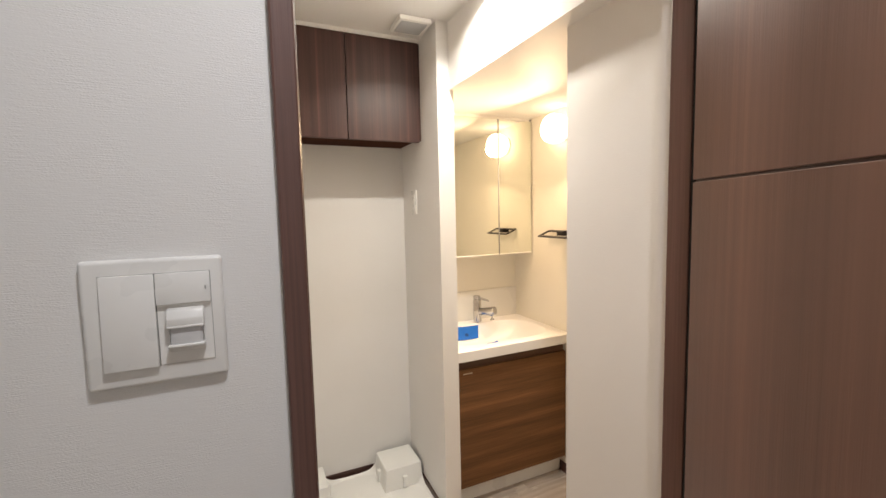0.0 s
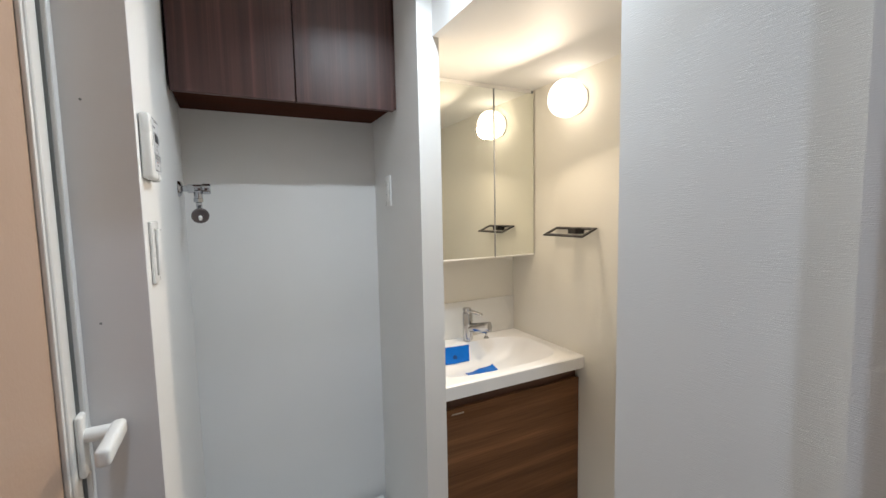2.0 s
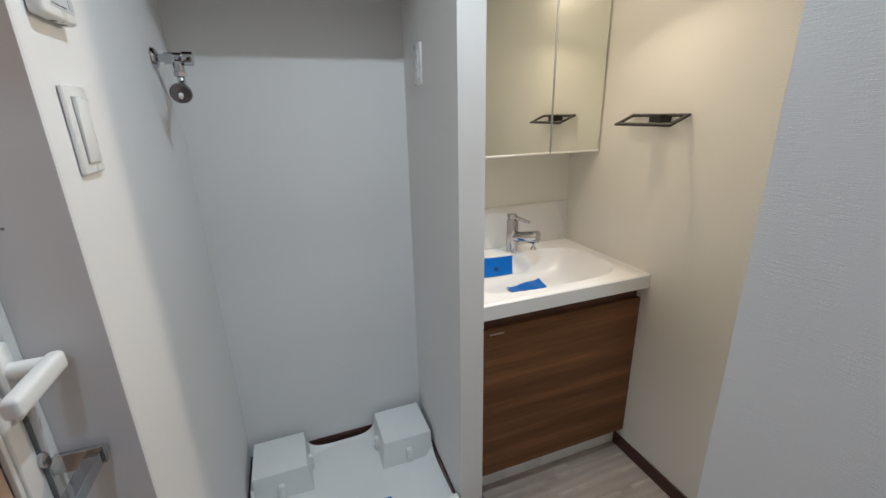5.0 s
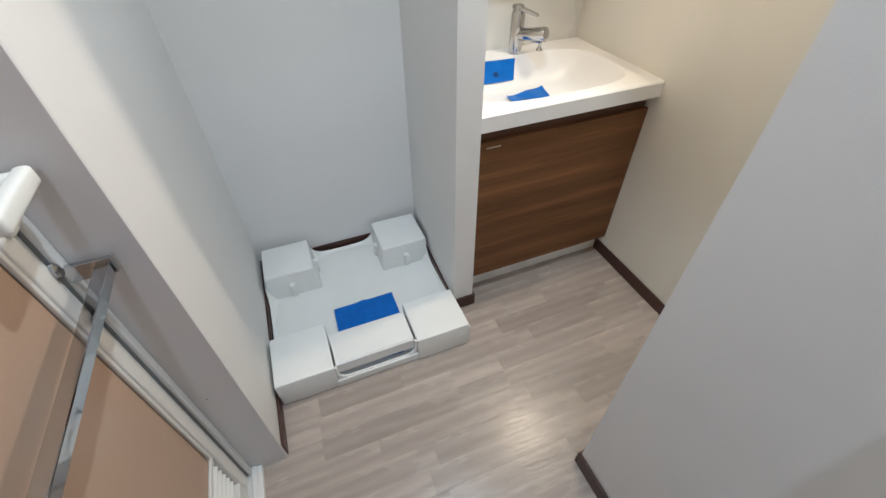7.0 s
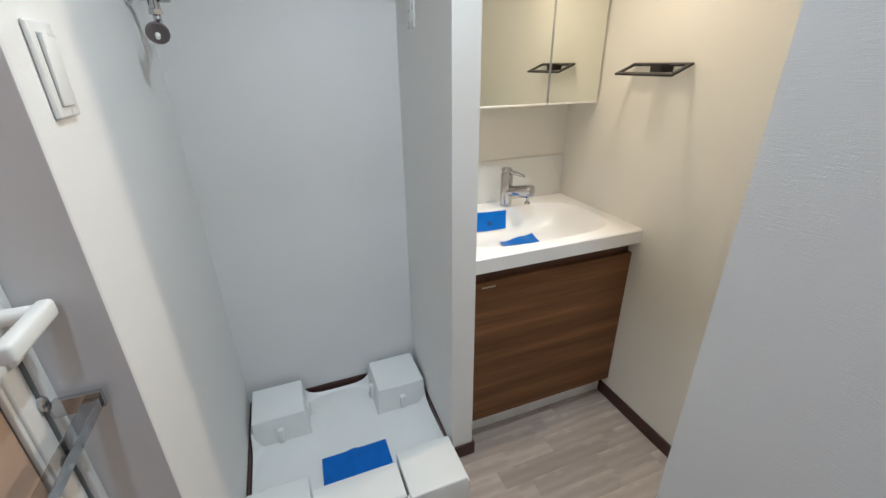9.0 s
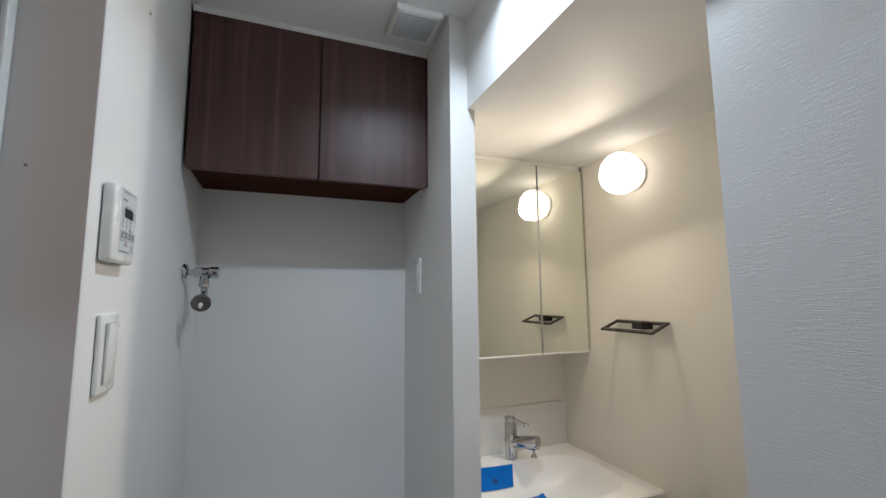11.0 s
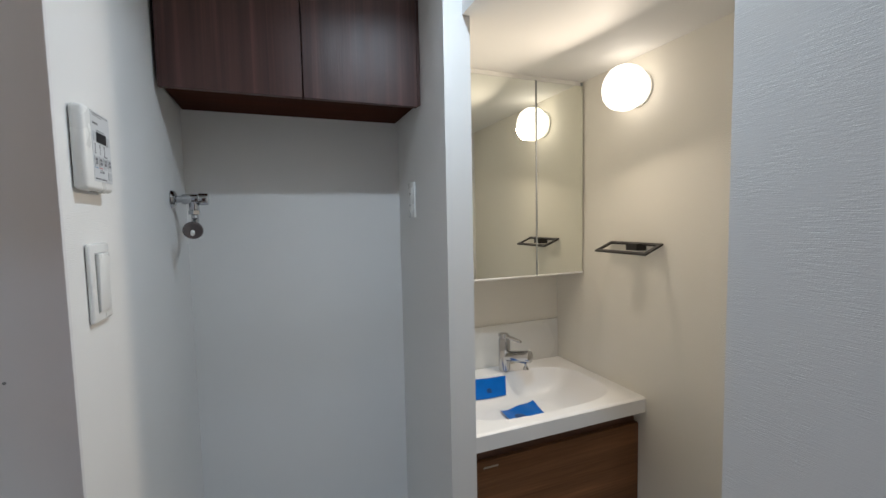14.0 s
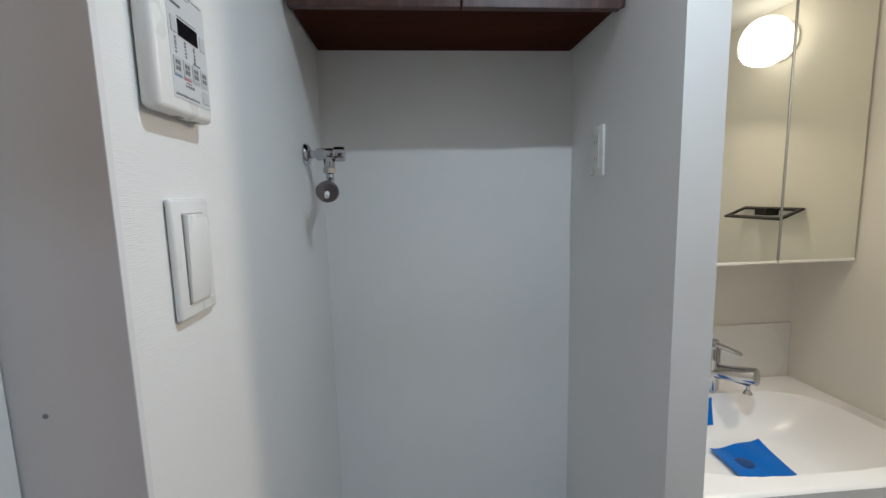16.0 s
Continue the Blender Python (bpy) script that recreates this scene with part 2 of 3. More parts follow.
def rod(a, b, r0, r1=None, seg=24, bm=None, bevel=0.0):
    """A round bar from a to b."""
    a, b = Vector(a), Vector(b)
    own = bmesh.new()
    bmesh.ops.create_cone(own, cap_ends=True, segments=seg, radius1=r0, radius2=r0 if r1 is None else r1, depth=(b - a).length)
    if bevel:
        rim = [e for e in own.edges if abs(e.verts[0].co.z - e.verts[1].co.z) < 1e-6]
        bmesh.ops.bevel(own, geom=rim, offset=bevel, segments=2, profile=0.5, affect="EDGES")
    own.transform(Matrix.Translation((a + b) / 2) @ (b - a).to_track_quat("Z", "Y").to_matrix().to_4x4())
    return merge(bm, own)


def outline(points, axis, lo, hi, r=0.0):
    """A prism: a plan outline pushed from lo to hi along z ('z'), y ('y') or x ('x')."""
    own = bmesh.new()
    put = {"z": lambda u, v: (u, v, lo), "y": lambda u, v: (u, lo, v), "x": lambda u, v: (lo, u, v)}[axis]
    f = own.faces.new([own.verts.new(put(u, v)) for u, v in points])
    out = bmesh.ops.extrude_face_region(own, geom=[f])
    step = {"z": (0, 0, hi - lo), "y": (0, hi - lo, 0), "x": (hi - lo, 0, 0)}[axis]
    bmesh.ops.translate(own, vec=step, verts=[g for g in out["geom"] if isinstance(g, bmesh.types.BMVert)])
    if r:
        bmesh.ops.bevel(own, geom=own.edges[:], offset=r, segments=2, profile=0.5, affect="EDGES", clamp_overlap=True)
    return own


def spin_profile(profile, centre, way, seg=40):
    """A turned body: (radius, height) pairs about an axis from centre along way."""
    own = bmesh.new()
    rings = []
    for r, h in profile:
        rings.append([own.verts.new((max(r, 1e-5) * math.cos(2 * math.pi * i / seg), max(r, 1e-5) * math.sin(2 * math.pi * i / seg), h)) for i in range(seg)])
    for p, q in zip(rings, rings[1:]):
        for i in range(seg):
            own.faces.new((p[i], p[(i + 1) % seg], q[(i + 1) % seg], q[i]))
    own.faces.new(rings[0][::-1])
    own.faces.new(rings[-1])
    own.transform(Matrix.Translation(centre) @ Vector(way).to_track_quat("Z", "Y").to_matrix().to_4x4())
    return own


def sheet(x0, x1, y0, y1, nx, ny, height, skirt=None, closed=True):
    """A surface of heights over a rectangle, with an upright skirt down to a level."""
    own = bmesh.new()
    grid = [[own.verts.new((x0 + (x1 - x0) * i / nx, y0 + (y1 - y0) * j / ny, height(x0 + (x1 - x0) * i / nx, y0 + (y1 - y0) * j / ny)))
             for i in range(nx + 1)] for j in range(ny + 1)]
    for j in range(ny):
        for i in range(nx):
            own.faces.new((grid[j][i], grid[j][i + 1], grid[j + 1][i + 1], grid[j + 1][i]))
    if skirt is not None:
        rim = grid[0] + [row[-1] for row in grid[1:]] + grid[-1][-2::-1] + [row[0] for row in grid[-2:0:-1]]
        low = [own.verts.new((v.co.x, v.co.y, skirt)) for v in rim]
        for i in range(len(rim)):
            k = (i + 1) % len(rim)
            own.faces.new((rim[i], low[i], low[k], rim[k]))
        if closed:
            own.faces.new(low)
    return own


def smoothstep(a, b, v):
    t = min(1.0, max(0.0, (v - a) / (b - a)))
    return t * t * (3 - 2 * t)


# ---- the setting ----
FAR = 1.66
floor = setting("floor", box(-0.9, FAR, -2.86, 0.1, -0.08, -0.004), PLANK_GAP, "greige wood-look plank floor with fine joints", "floor")
setting("ceiling", box(-1.7, FAR, -2.86, 0.1, CEIL, CEIL + 0.1), CEILING_PAPER, "plain white papered ceiling over washroom and corridor", "ceiling")
setting("wall_north_alcove", box(-0.22, PIER_R - 0.02, 0.0, 0.1, 0, CEIL), PAPER, "white papered back wall of the laundry alcove", "wall")
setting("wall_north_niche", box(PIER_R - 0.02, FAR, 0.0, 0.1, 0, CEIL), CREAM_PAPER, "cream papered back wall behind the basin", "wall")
setting("wall_west", box(-0.22, 0.0, RET_Y, 0.0, 0, CEIL, 0.0), PAPER, "white papered side wall of the laundry alcove", "wall")
setting("wall_west_over_door", box(-0.22, 0.0, DOOR_Y1, RET_Y, 2.13, CEIL), PAPER, "white papered wall above the bathroom door", "wall")
setting("wall_pier", outline([(PIER_L, PIER_Y), (PIER_R, PIER_Y), (PIER_R, -0.0003), (PIER_BACK, -0.0003)], "z", 0, CEIL), PAPER, "narrow white papered pier between alcove and basin", "wall")
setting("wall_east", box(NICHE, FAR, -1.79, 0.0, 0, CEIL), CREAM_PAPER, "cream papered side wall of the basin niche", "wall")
setting("wall_flank", box(FLANK_X, NICHE, DOOR_Y1, FLANK_Y, 0, SOFFIT), PAPER, "white papered wall block beside the entry", "wall")
beam = box(0.80, NICHE, DOOR_Y1, PIER_Y - 0.0005, SOFFIT, CEIL)
box(PIER_R, NICHE, PIER_Y - 0.0005, 0.0, SOFFIT, CEIL, bm=beam)
setting("ceiling_beam", beam, PAPER, "white papered boxed-in beam over the basin niche", "beam")
# the wall with the entry, and the corridor behind it
setting("wall_entry_left", box(-1.7, -0.0225, DOOR_Y0, DOOR_Y1, 0, CEIL), PAPER, "white textured wallpaper wall of the corridor", "wall")
setting("wall_entry_right", box(0.778, FAR, DOOR_Y0, DOOR_Y1, 0, CEIL), PAPER, "white textured corridor wall beside the door", "wall")
setting("wall_entry_over", box(-0.0225, 0.778, DOOR_Y0, DOOR_Y1, 2.07, CEIL), PAPER, "white papered wall above the entry", "wall")
setting("wall_south", box(-1.7, FAR, -2.86, -2.76, 0, CEIL), PAPER, "white papered far wall of the corridor", "wall")
setting("wall_corridor_end", box(-1.7, -1.6, -2.76, DOOR_Y0, 0, CEIL), PAPER, "white papered end of the corridor", "wall")
setting("wall_corridor_east", box(1.56, FAR, -2.76, DOOR_Y0, 0, CEIL), PAPER, "white papered end of the corridor", "wall")
setting("floor_corridor_end", box(-1.7, -0.9, -2.86, DOOR_Y0, -0.08, -0.002), PLANK, "greige wood-look corridor floor", "floor")


# skirting boards
def skirting(x0, x1, y0, y1, h=0.06):
    setting("baseboard", box(x0, x1, y0, y1, 0.0, h, 0.0025, 2), SKIRTING, "low dark brown skirting board", "skirting board")


T = 0.009
skirting(T, PIER_BACK - T, -T, -0.0005)
skirting(0.0005, T, RET_Y + 0.001, -0.0005)
setting("baseboard", outline([(PIER_L - T, PIER_Y - T), (PIER_L - 0.0005, PIER_Y - T), (PIER_BACK - 0.0005, -0.0005), (PIER_BACK - T, -0.0005)], "z", 0.0, 0.06, 0.002),
        SKIRTING, "low dark brown skirting board", "skirting board")
skirting(PIER_L, PIER_R, PIER_Y - T, PIER_Y - 0.0005)
skirting(PIER_R + 0.0005, PIER_R + T, PIER_Y - T, -0.46)
skirting(NICHE - T, NICHE - 0.0005, FLANK_Y + T, -0.455)
skirting(FLANK_X - T, NICHE - T, FLANK_Y + 0.0005, FLANK_Y + T)
skirting(FLANK_X - T, FLANK_X - 0.0005, DOOR_Y1 + 0.002, FLANK_Y)
skirting(-1.6, -0.024, DOOR_Y0 - T, DOOR_Y0 - 0.0005)


# ---- the entry: frame and leaf ----
def entry_door():
    root = thing("door_1", (0.72, -1.82, 0), "dark walnut entry door standing open into the corridor", "door", "", "structure")
    frame_y0 = DOOR_Y0 - 0.012
    back = -1.722
    left = box(-0.0225, 0.006, frame_y0, back, 0, 2.07, 0.003)
    box(0.0055, 0.010, -1.776, back - 0.006, 0, 2.03, 0.0015, bm=left)
    left = part("jamb", left, FRAME_WOOD, root, "dark walnut door jamb with a stop")
    # thin black strip on each jamb: the stop's shadow gap, put in as colour
    part("seal", box(0.0055, 0.0085, -1.783, -1.7765, 0, 2.029, 0.001), SHADOW_BLACK, left, "black strip painting the shadow gap beside the stop")
    right = box(0.742, 0.778, frame_y0, back, 0, 2.07, 0.003)
    box(0.736, 0.7425, -1.776, back - 0.006, 0, 2.03, 0.0015, bm=right)
    right = part("jamb", right, FRAME_WOOD, root)
    part("seal", box(0.7375, 0.7425, -1.783, -1.7765, 0, 2.029, 0.001), SHADOW_BLACK, right, "black strip painting the shadow gap beside the stop")
    part("head", box(0.0065, 0.7415, frame_y0, back, 2.03, 2.07, 0.003), FRAME_WOOD, root)
    # the leaf, turned about its hinge
    turn = Matrix.Translation((0.655, -1.838, 0)) @ Matrix.Rotation(radians(67), 4, "Z")
    upper = box(-0.735, 0.0, -0.036, 0.0, 1.574, 2.02, 0.0010)
    lower = box(-0.735, 0.0, -0.036, 0.0, 0.01, 1.5695, 0.0010)
    core = box(-0.731, -0.004, -0.032, -0.004, 0.014, 2.016)
    for name, bm, mat in (("upper_panel", upper, DARK_WOOD), ("lower_panel", lower, DARK_WOOD), ("core", core, SKIRTING)):
        bm.transform(turn)
        part(name, bm, mat, root)
    plate = box(0.7395, 0.7418, -1.803, -1.783, 1.164, 1.218, 0.0008)
    plate = part("hinge_plate", plate, BRASS_PLATE, root, "dull nickel hinge plate")
    part("screw", spin_profile([(0.003, 0), (0.003, 0.0008), (0.001, 0.0012)], (0.7395, -1.793, 1.208), (-1, 0, 0), 12), STEEL, plate)
    return root


entry_door()


# ---- the bathroom door in its recess ----
def bath_door():
    root = thing("door_2", (-0.12, -1.26, 0), "closed white-framed bathroom door with a peach resin panel", "door", "", "structure")
    y_far, y_near = RET_Y - 0.009, -1.660
    # lining of the recess
    part("lining", box(-0.22, 0.005, y_far, RET_Y - 0.0002, 0.0, 2.13, 0.001), RETURN_WHITE, root, "off-white lining board of the recess")
    part("lining", box(-0.22, -0.033, y_near - 0.0115, y_near, 0.0, 2.13, 0.001), RETURN_WHITE, root)
    part("lining", box(-0.22, -0.001, y_near, y_far, 2.118, 2.1295, 0.001), RETURN_WHITE, root)
    # fixed frame
    x0, x1 = -0.16, -0.100
    part("frame_post", box(x0, x1, y_far - 0.022, y_far - 0.0005, 0.02, 2.117, 0.003), BATH_WHITE, root, "white door frame post")
    part("frame_post", box(x0, x1, y_near + 0.0005, y_near + 0.022, 0.02, 2.117, 0.003), BATH_WHITE, root)
    part("frame_head", box(x0, x1, y_near + 0.0225, y_far - 0.0225, 2.08, 2.117, 0.003), BATH_WHITE, root)
    sill = box(-0.19, -0.070, y_near, y_far - 0.0005, 0.0, 0.020, 0.003)
    box(-0.1, -0.085, y_near, y_far - 0.0005, 0.018, 0.028, 0.002, bm=sill)
    part("sill", sill, BATH_WHITE, root, "white threshold")
    part("gasket", box(-0.13, -0.108, y_far - 0.0243, y_far - 0.0222, 0.03, 2.078), RUBBER, root, "grey rubber gasket")
    # leaf: stiles, rails and panel
    ly0, ly1, lx0, lx1 = y_near + 0.0245, y_far - 0.0245, -0.150, -0.112
    far_stile = box(lx0, lx1, ly1 - 0.042, ly1, 0.032, 2.074, 0.005, 3)
    part("stile", far_stile, BATH_WHITE, root)
    part("stile", box(lx0, lx1, ly0, ly0 + 0.042, 0.032, 2.074, 0.005, 3), BATH_WHITE, root)
    part("rail", box(lx0 + 0.001, lx1 - 0.001, ly0 + 0.042, ly1 - 0.042, 2.02, 2.073, 0.003), BATH_WHITE, root)
    part("rail", box(lx0 + 0.001, lx1 - 0.001, ly0 + 0.042, ly1 - 0.042, 0.033, 0.10, 0.003), BATH_WHITE, root)
    part("bead", box(lx1 - 0.012, lx1 - 0.004, ly1 - 0.052, ly1 - 0.0425, 0.305, 2.0195, 0.002), BATH_WHITE, root)
    part("panel", box(lx0 + 0.014, lx1 - 0.012, ly0 + 0.043, ly1 - 0.053, 0.30, 2.0195), PEACH, root, "peach resin panel")
    part("bead", box(lx1 - 0.012, lx1 - 0.004, ly0 + 0.0425, ly1 - 0.0425, 0.288, 0.2995, 0.002), BATH_WHITE, root)
    for i in range(6):
        slat = box(-0.006, 0.006, ly0 + 0.043, ly1 - 0.043, -0.013, 0.013, 0.002)
        slat.transform(pose(-0.131, 0, 0.117 + i * 0.029, 0, 22, 0))
        part("louvre_slat", slat, BATH_WHITE, root)
    # lever handle
    hy = -0.942
    plate = part("handle_plate", box(lx1, lx1 + 0.012, hy - 0.016, hy + 0.016, 1.032, 1.148, 0.006, 3), WHITE_PLASTIC, root, "white lever handle", True)
    grip = rod((lx1 + 0.010, hy, 1.106), (-0.054, hy, 1.106), 0.013, bm=None)
    lever = box(-0.064, -0.042, hy - 0.110, hy + 0.016, 1.091, 1.121, 0.007, 3)
    part("lever", merge(grip, lever), WHITE_PLASTIC, plate, "", True)
    # towel bar
    rail = box(-0.061, -0.039, ly0 + 0.03, -0.9325, 0.914, 0.936, 0.0015)
    bar = part("towel_bar", rail, CHROME, root, "flat chrome towel bar")
    for y in (-0.932, ly0 + 0.05):
        arm = box(-0.106, -0.036, y - 0.0002, y + 0.010, 0.912, 0.944, 0.001)
        part("arm", arm, CHROME, bar)
        part("rose", spin_profile([(0.017, 0), (0.017, 0.006), (0.012, 0.010), (0.006, 0.0105)], (lx1, y + 0.006, 0.944), (1, 0, 0), 24), CHROME, bar, "", True)
    # screws of the lining
    for z in (0.45, 1.300, 1.706, 2.02):
        part("screw", spin_profile([(0.0023, 0), (0.0023, 0.0006), (0.0016, 0.0010), (0.0008, 0.0008)], (-0.072, y_far, z), (0, -1, 0), 14), RUBBER, root, "", True)
    return root


bath_door()


# ---- laundry alcove ----
def hanging_cabinet():
    x0, x1, y, z0, z1 = 0.006, 0.747, -0.332, 1.889, 2.370
    root = thing("wall_cabinet", (0.38, 0, z0), "dark walnut two-door cabinet hung under the ceiling", "cabinet")
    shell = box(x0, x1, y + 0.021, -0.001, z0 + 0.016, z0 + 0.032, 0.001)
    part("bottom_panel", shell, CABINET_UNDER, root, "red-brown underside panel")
    part("body", box(x0, x1, y + 0.021, -0.001, z0 + 0.0325, z1, 0.001), SKIRTING, root)
    for a, b in ((x0 + 0.004, 0.3755), (0.3795, x1 - 0.012)):
        part("cabinet_door", box(a, b, y, y + 0.019, z0 - 0.004, z1 - 0.002, 0.0015), CABINET_WOOD, root, "dark walnut cabinet door with vertical grain")
    part("filler_strip", box(x1 - 0.0095, x1, y + 0.006, y + 0.0205, z0 + 0.004, z1 - 0.002, 0.001), SKIRTING, root)
    part("scribe_strip", box(x0, x1, y + 0.004, y + 0.018, z1 + 0.0005, CEIL - 0.0005), CEILING_PAPER, root, "thin white strip against the ceiling")
    return root


hanging_cabinet()


def laundry_pan():
    root = thing("washing_machine_pan", (0.375, -0.37, 0), "white moulded washing machine pan with raised corner feet", "drip pan")
    X0, X1, Y0, Y1 = 0.014, 0.736, -0.722, -0.022

    def floor_height(x, y):
        """Low lip round the tray, swept up where it meets the feet."""
        edge, front = min(x - X0, X1 - x, Y1 - y), y - Y0
        if Y1 - y <= min(x - X0, X1 - x):
            along = max(0.0, min(x - 0.226, 0.530 - x))
        else:
            along = max(0.0, min(-0.226 - y, y + 0.520))
        lip = 0.010 + 0.055 * math.exp(-along / 0.022)
        wide = 0.010 + 0.050 * math.exp(-along / 0.035)
        h = 0.022 + lip * (1 - smoothstep(0.0, wide, edge))
        if front < 0.03 and edge > 0.04:
            h = 0.030 - 0.008 * smoothstep(0.006, 0.02, front)
        return h + 0.004 * smoothstep(0.0, 0.3, math.hypot(x - 0.375, y + 0.43))
    body = sheet(X0, X1, Y0, Y1, 72, 70, floor_height, 0.0)
    part("tray", body, WHITE_PLASTIC, root, "shallow white tray", True)

    def foot(x0, x1, y0, y1, top, flare):
        own = box(x0, x1, y0, y1, 0.018 if y1 > -0.3 else 0.0015, top)
        for v in own.verts:
            if v.co.z < 0.05:
                v.co.x += flare[0] if v.co.x > (x0 + x1) / 2 else -flare[1]
                v.co.y += flare[2] if v.co.y > (y0 + y1) / 2 else -flare[3]
        bmesh.ops.bevel(own, geom=own.edges[:], offset=0.0055, segments=3, profile=0.5, affect="EDGES", clamp_overlap=True)
        return own
    for x0, x1, y0, y1, top, flare, notch in (
            (0.024, 0.226, -0.226, -0.030, 0.142, (0.014, 0.0, 0.0, 0.014), True),
            (0.530, 0.734, -0.232, -0.030, 0.142, (0.0, 0.014, 0.0, 0.014), True)):
        leg = part("corner_foot", foot(x0, x1, y0, y1, top, flare), WHITE_PLASTIC, root, "", True)
        if notch:
            xm = (x0 + x1) / 2
            part("strap_eye", box(xm - 0.012, xm + 0.012, y0 - 0.024, y0 - 0.002, 0.03, 0.094, 0.004), WHITE_PLASTIC, leg, "", True)
            xs = x1 + 0.012 if x0 < 0.3 else x0 - 0.012
            part("strap_eye", box(xs - 0.010, xs + 0.010, -0.14, -0.116, 0.03, 0.094, 0.004), WHITE_PLASTIC, leg, "", True)
    for x0, x1, y0, y1 in ((0.012, 0.214, -0.724, -0.518), (0.520, 0.728, -0.730, -0.538)):
        part("corner_foot", foot(x0, x1, y0, y1, 0.121, (0.0, 0.0, 0.004, 0.002)), WHITE_PLASTIC, root, "", True)
    part("front_skirt", box(0.2100, 0.5225, -0.7268, -0.708, 0.001, 0.036, 0.003, 3), WHITE_PLASTIC, root, "", True)
    # arched cover of the drain between the front feet
    cover = outline([(-0.566, 0.040), (-0.566, 0.106), (-0.572, 0.112), (-0.700, 0.112), (-0.708, 0.106), (-0.708, 0.061), (-0.700, 0.061),
                     (-0.700, 0.102), (-0.576, 0.102), (-0.574, 0.040)], "x", 0.222, 0.512)
    part("drain_cover", cover, WHITE_PLASTIC, root, "removable white drain cover")
    lip, left, right, low, bend = None, 0.2175, 0.5165, 0.036, 0.042
    turn = [math.pi / 2 * i / 5 for i in range(6)]
    track = [(left, 0.112)] + [(left + bend * (1 - math.cos(a)), low + bend * (1 - math.sin(a))) for a in turn]
    track += [(right - bend * (1 - math.sin(a)), low + bend * (1 - math.cos(a))) for a in turn] + [(right, 0.112)]
    for (xa, za), (xb, zb) in zip(track, track[1:]):
        lip = rod((xa, -0.716, za), (xb, -0.716, zb), 0.0055, seg=10, bm=lip)
    for side, way in ((left, 1), (right, -1)):
        web = [(side, low - 0.02), (side, low + bend)] + [(side + way * bend * (1 - math.cos(a)), low + bend * (1 - math.sin(a))) for a in turn] + [(side + way * bend, low - 0.02)]
        merge(lip, outline(web[:2] + web[3:], "y", -0.7215, -0.7105))
    part("rounded_lip", lip, WHITE_PLASTIC, root, "", True)
    return root


laundry_pan()


def film(name, corners, waves, material, base, label, n=14):
    """A sheet of thin film, bent a little, over four corners."""
    own = bmesh.new()
    a, b, c, d = [Vector(p) for p in corners]
    grid = []
    for j in range(n + 1):
        row = []
        for i in range(n + 1):
            u, v = i / n, j / n
            p = (a * (1 - u) + b * u) * (1 - v) + (d * (1 - u) + c * u) * v
            row.append(own.verts.new(p + Vector(waves(u, v))))
        grid.append(row)
    for j in range(n):
        for i in range(n):
            own.faces.new((grid[j][i], grid[j][i + 1], grid[j + 1][i + 1], grid[j + 1][i]))
    out = bmesh.ops.extrude_face_region(own, geom=own.faces[:])
    bmesh.ops.translate(own, vec=(0, 0, 0.0006), verts=[g for g in out["geom"] if isinstance(g, bmesh.types.BMVert)])
    root = thing(name, base, label, "protective film", "blue protective films")
    part("film_sheet", own, material, root, "", True)
    return root


film("drain_film", ((0.256, -0.512, 0.029), (0.514, -0.509, 0.029), (0.514, -0.388, 0.029), (0.262, -0.390, 0.029)),
     lambda u, v: (0, 0, 0.009 * math.exp(-((u - 0.47) / 0.05) ** 2) + 0.003 * v), BLUE_FILM, (0.38, -0.43, 0.026), "blue protective film lying in the washing machine pan")
film("drain_film", ((0.305, -0.690, 0.0355), (0.470, -0.697, 0.0375), (0.506, -0.55, 0.033), (0.25, -0.55, 0.033)),
     lambda u, v: (0, 0, 0.002 * math.sin(5 * u)), BLUE_FILM, (0.38, -0.62, 0.026), "blue protective film under the drain cover")


def ceiling_vent():
    x0, x1, y0, y1 = 0.573, 0.722, -0.553, -0.410
    root = thing("ceiling_vent", (0.648, -0.48, CEIL), "small square white ceiling vent with a grey grille", "vent")
    part("collar", box(x0, x1, y0, y1, CEIL - 0.022, CEIL - 0.0005, 0.004), WHITE_PLASTIC, root)
    grille = part("grille", box(x0 + 0.014, x1 - 0.014, y0 + 0.014, y1 - 0.014, CEIL - 0.0235, CEIL - 0.0222), VENT_GREY, root, "grey grille")
    for i in range(11):
        y = y0 + 0.022 + i * 0.0098
        part("slat", box(x0 + 0.016, x1 - 0.016, y, y + 0.004, CEIL - 0.0262, CEIL - 0.0236), VENT_GREY, grille)
    return root


ceiling_vent()


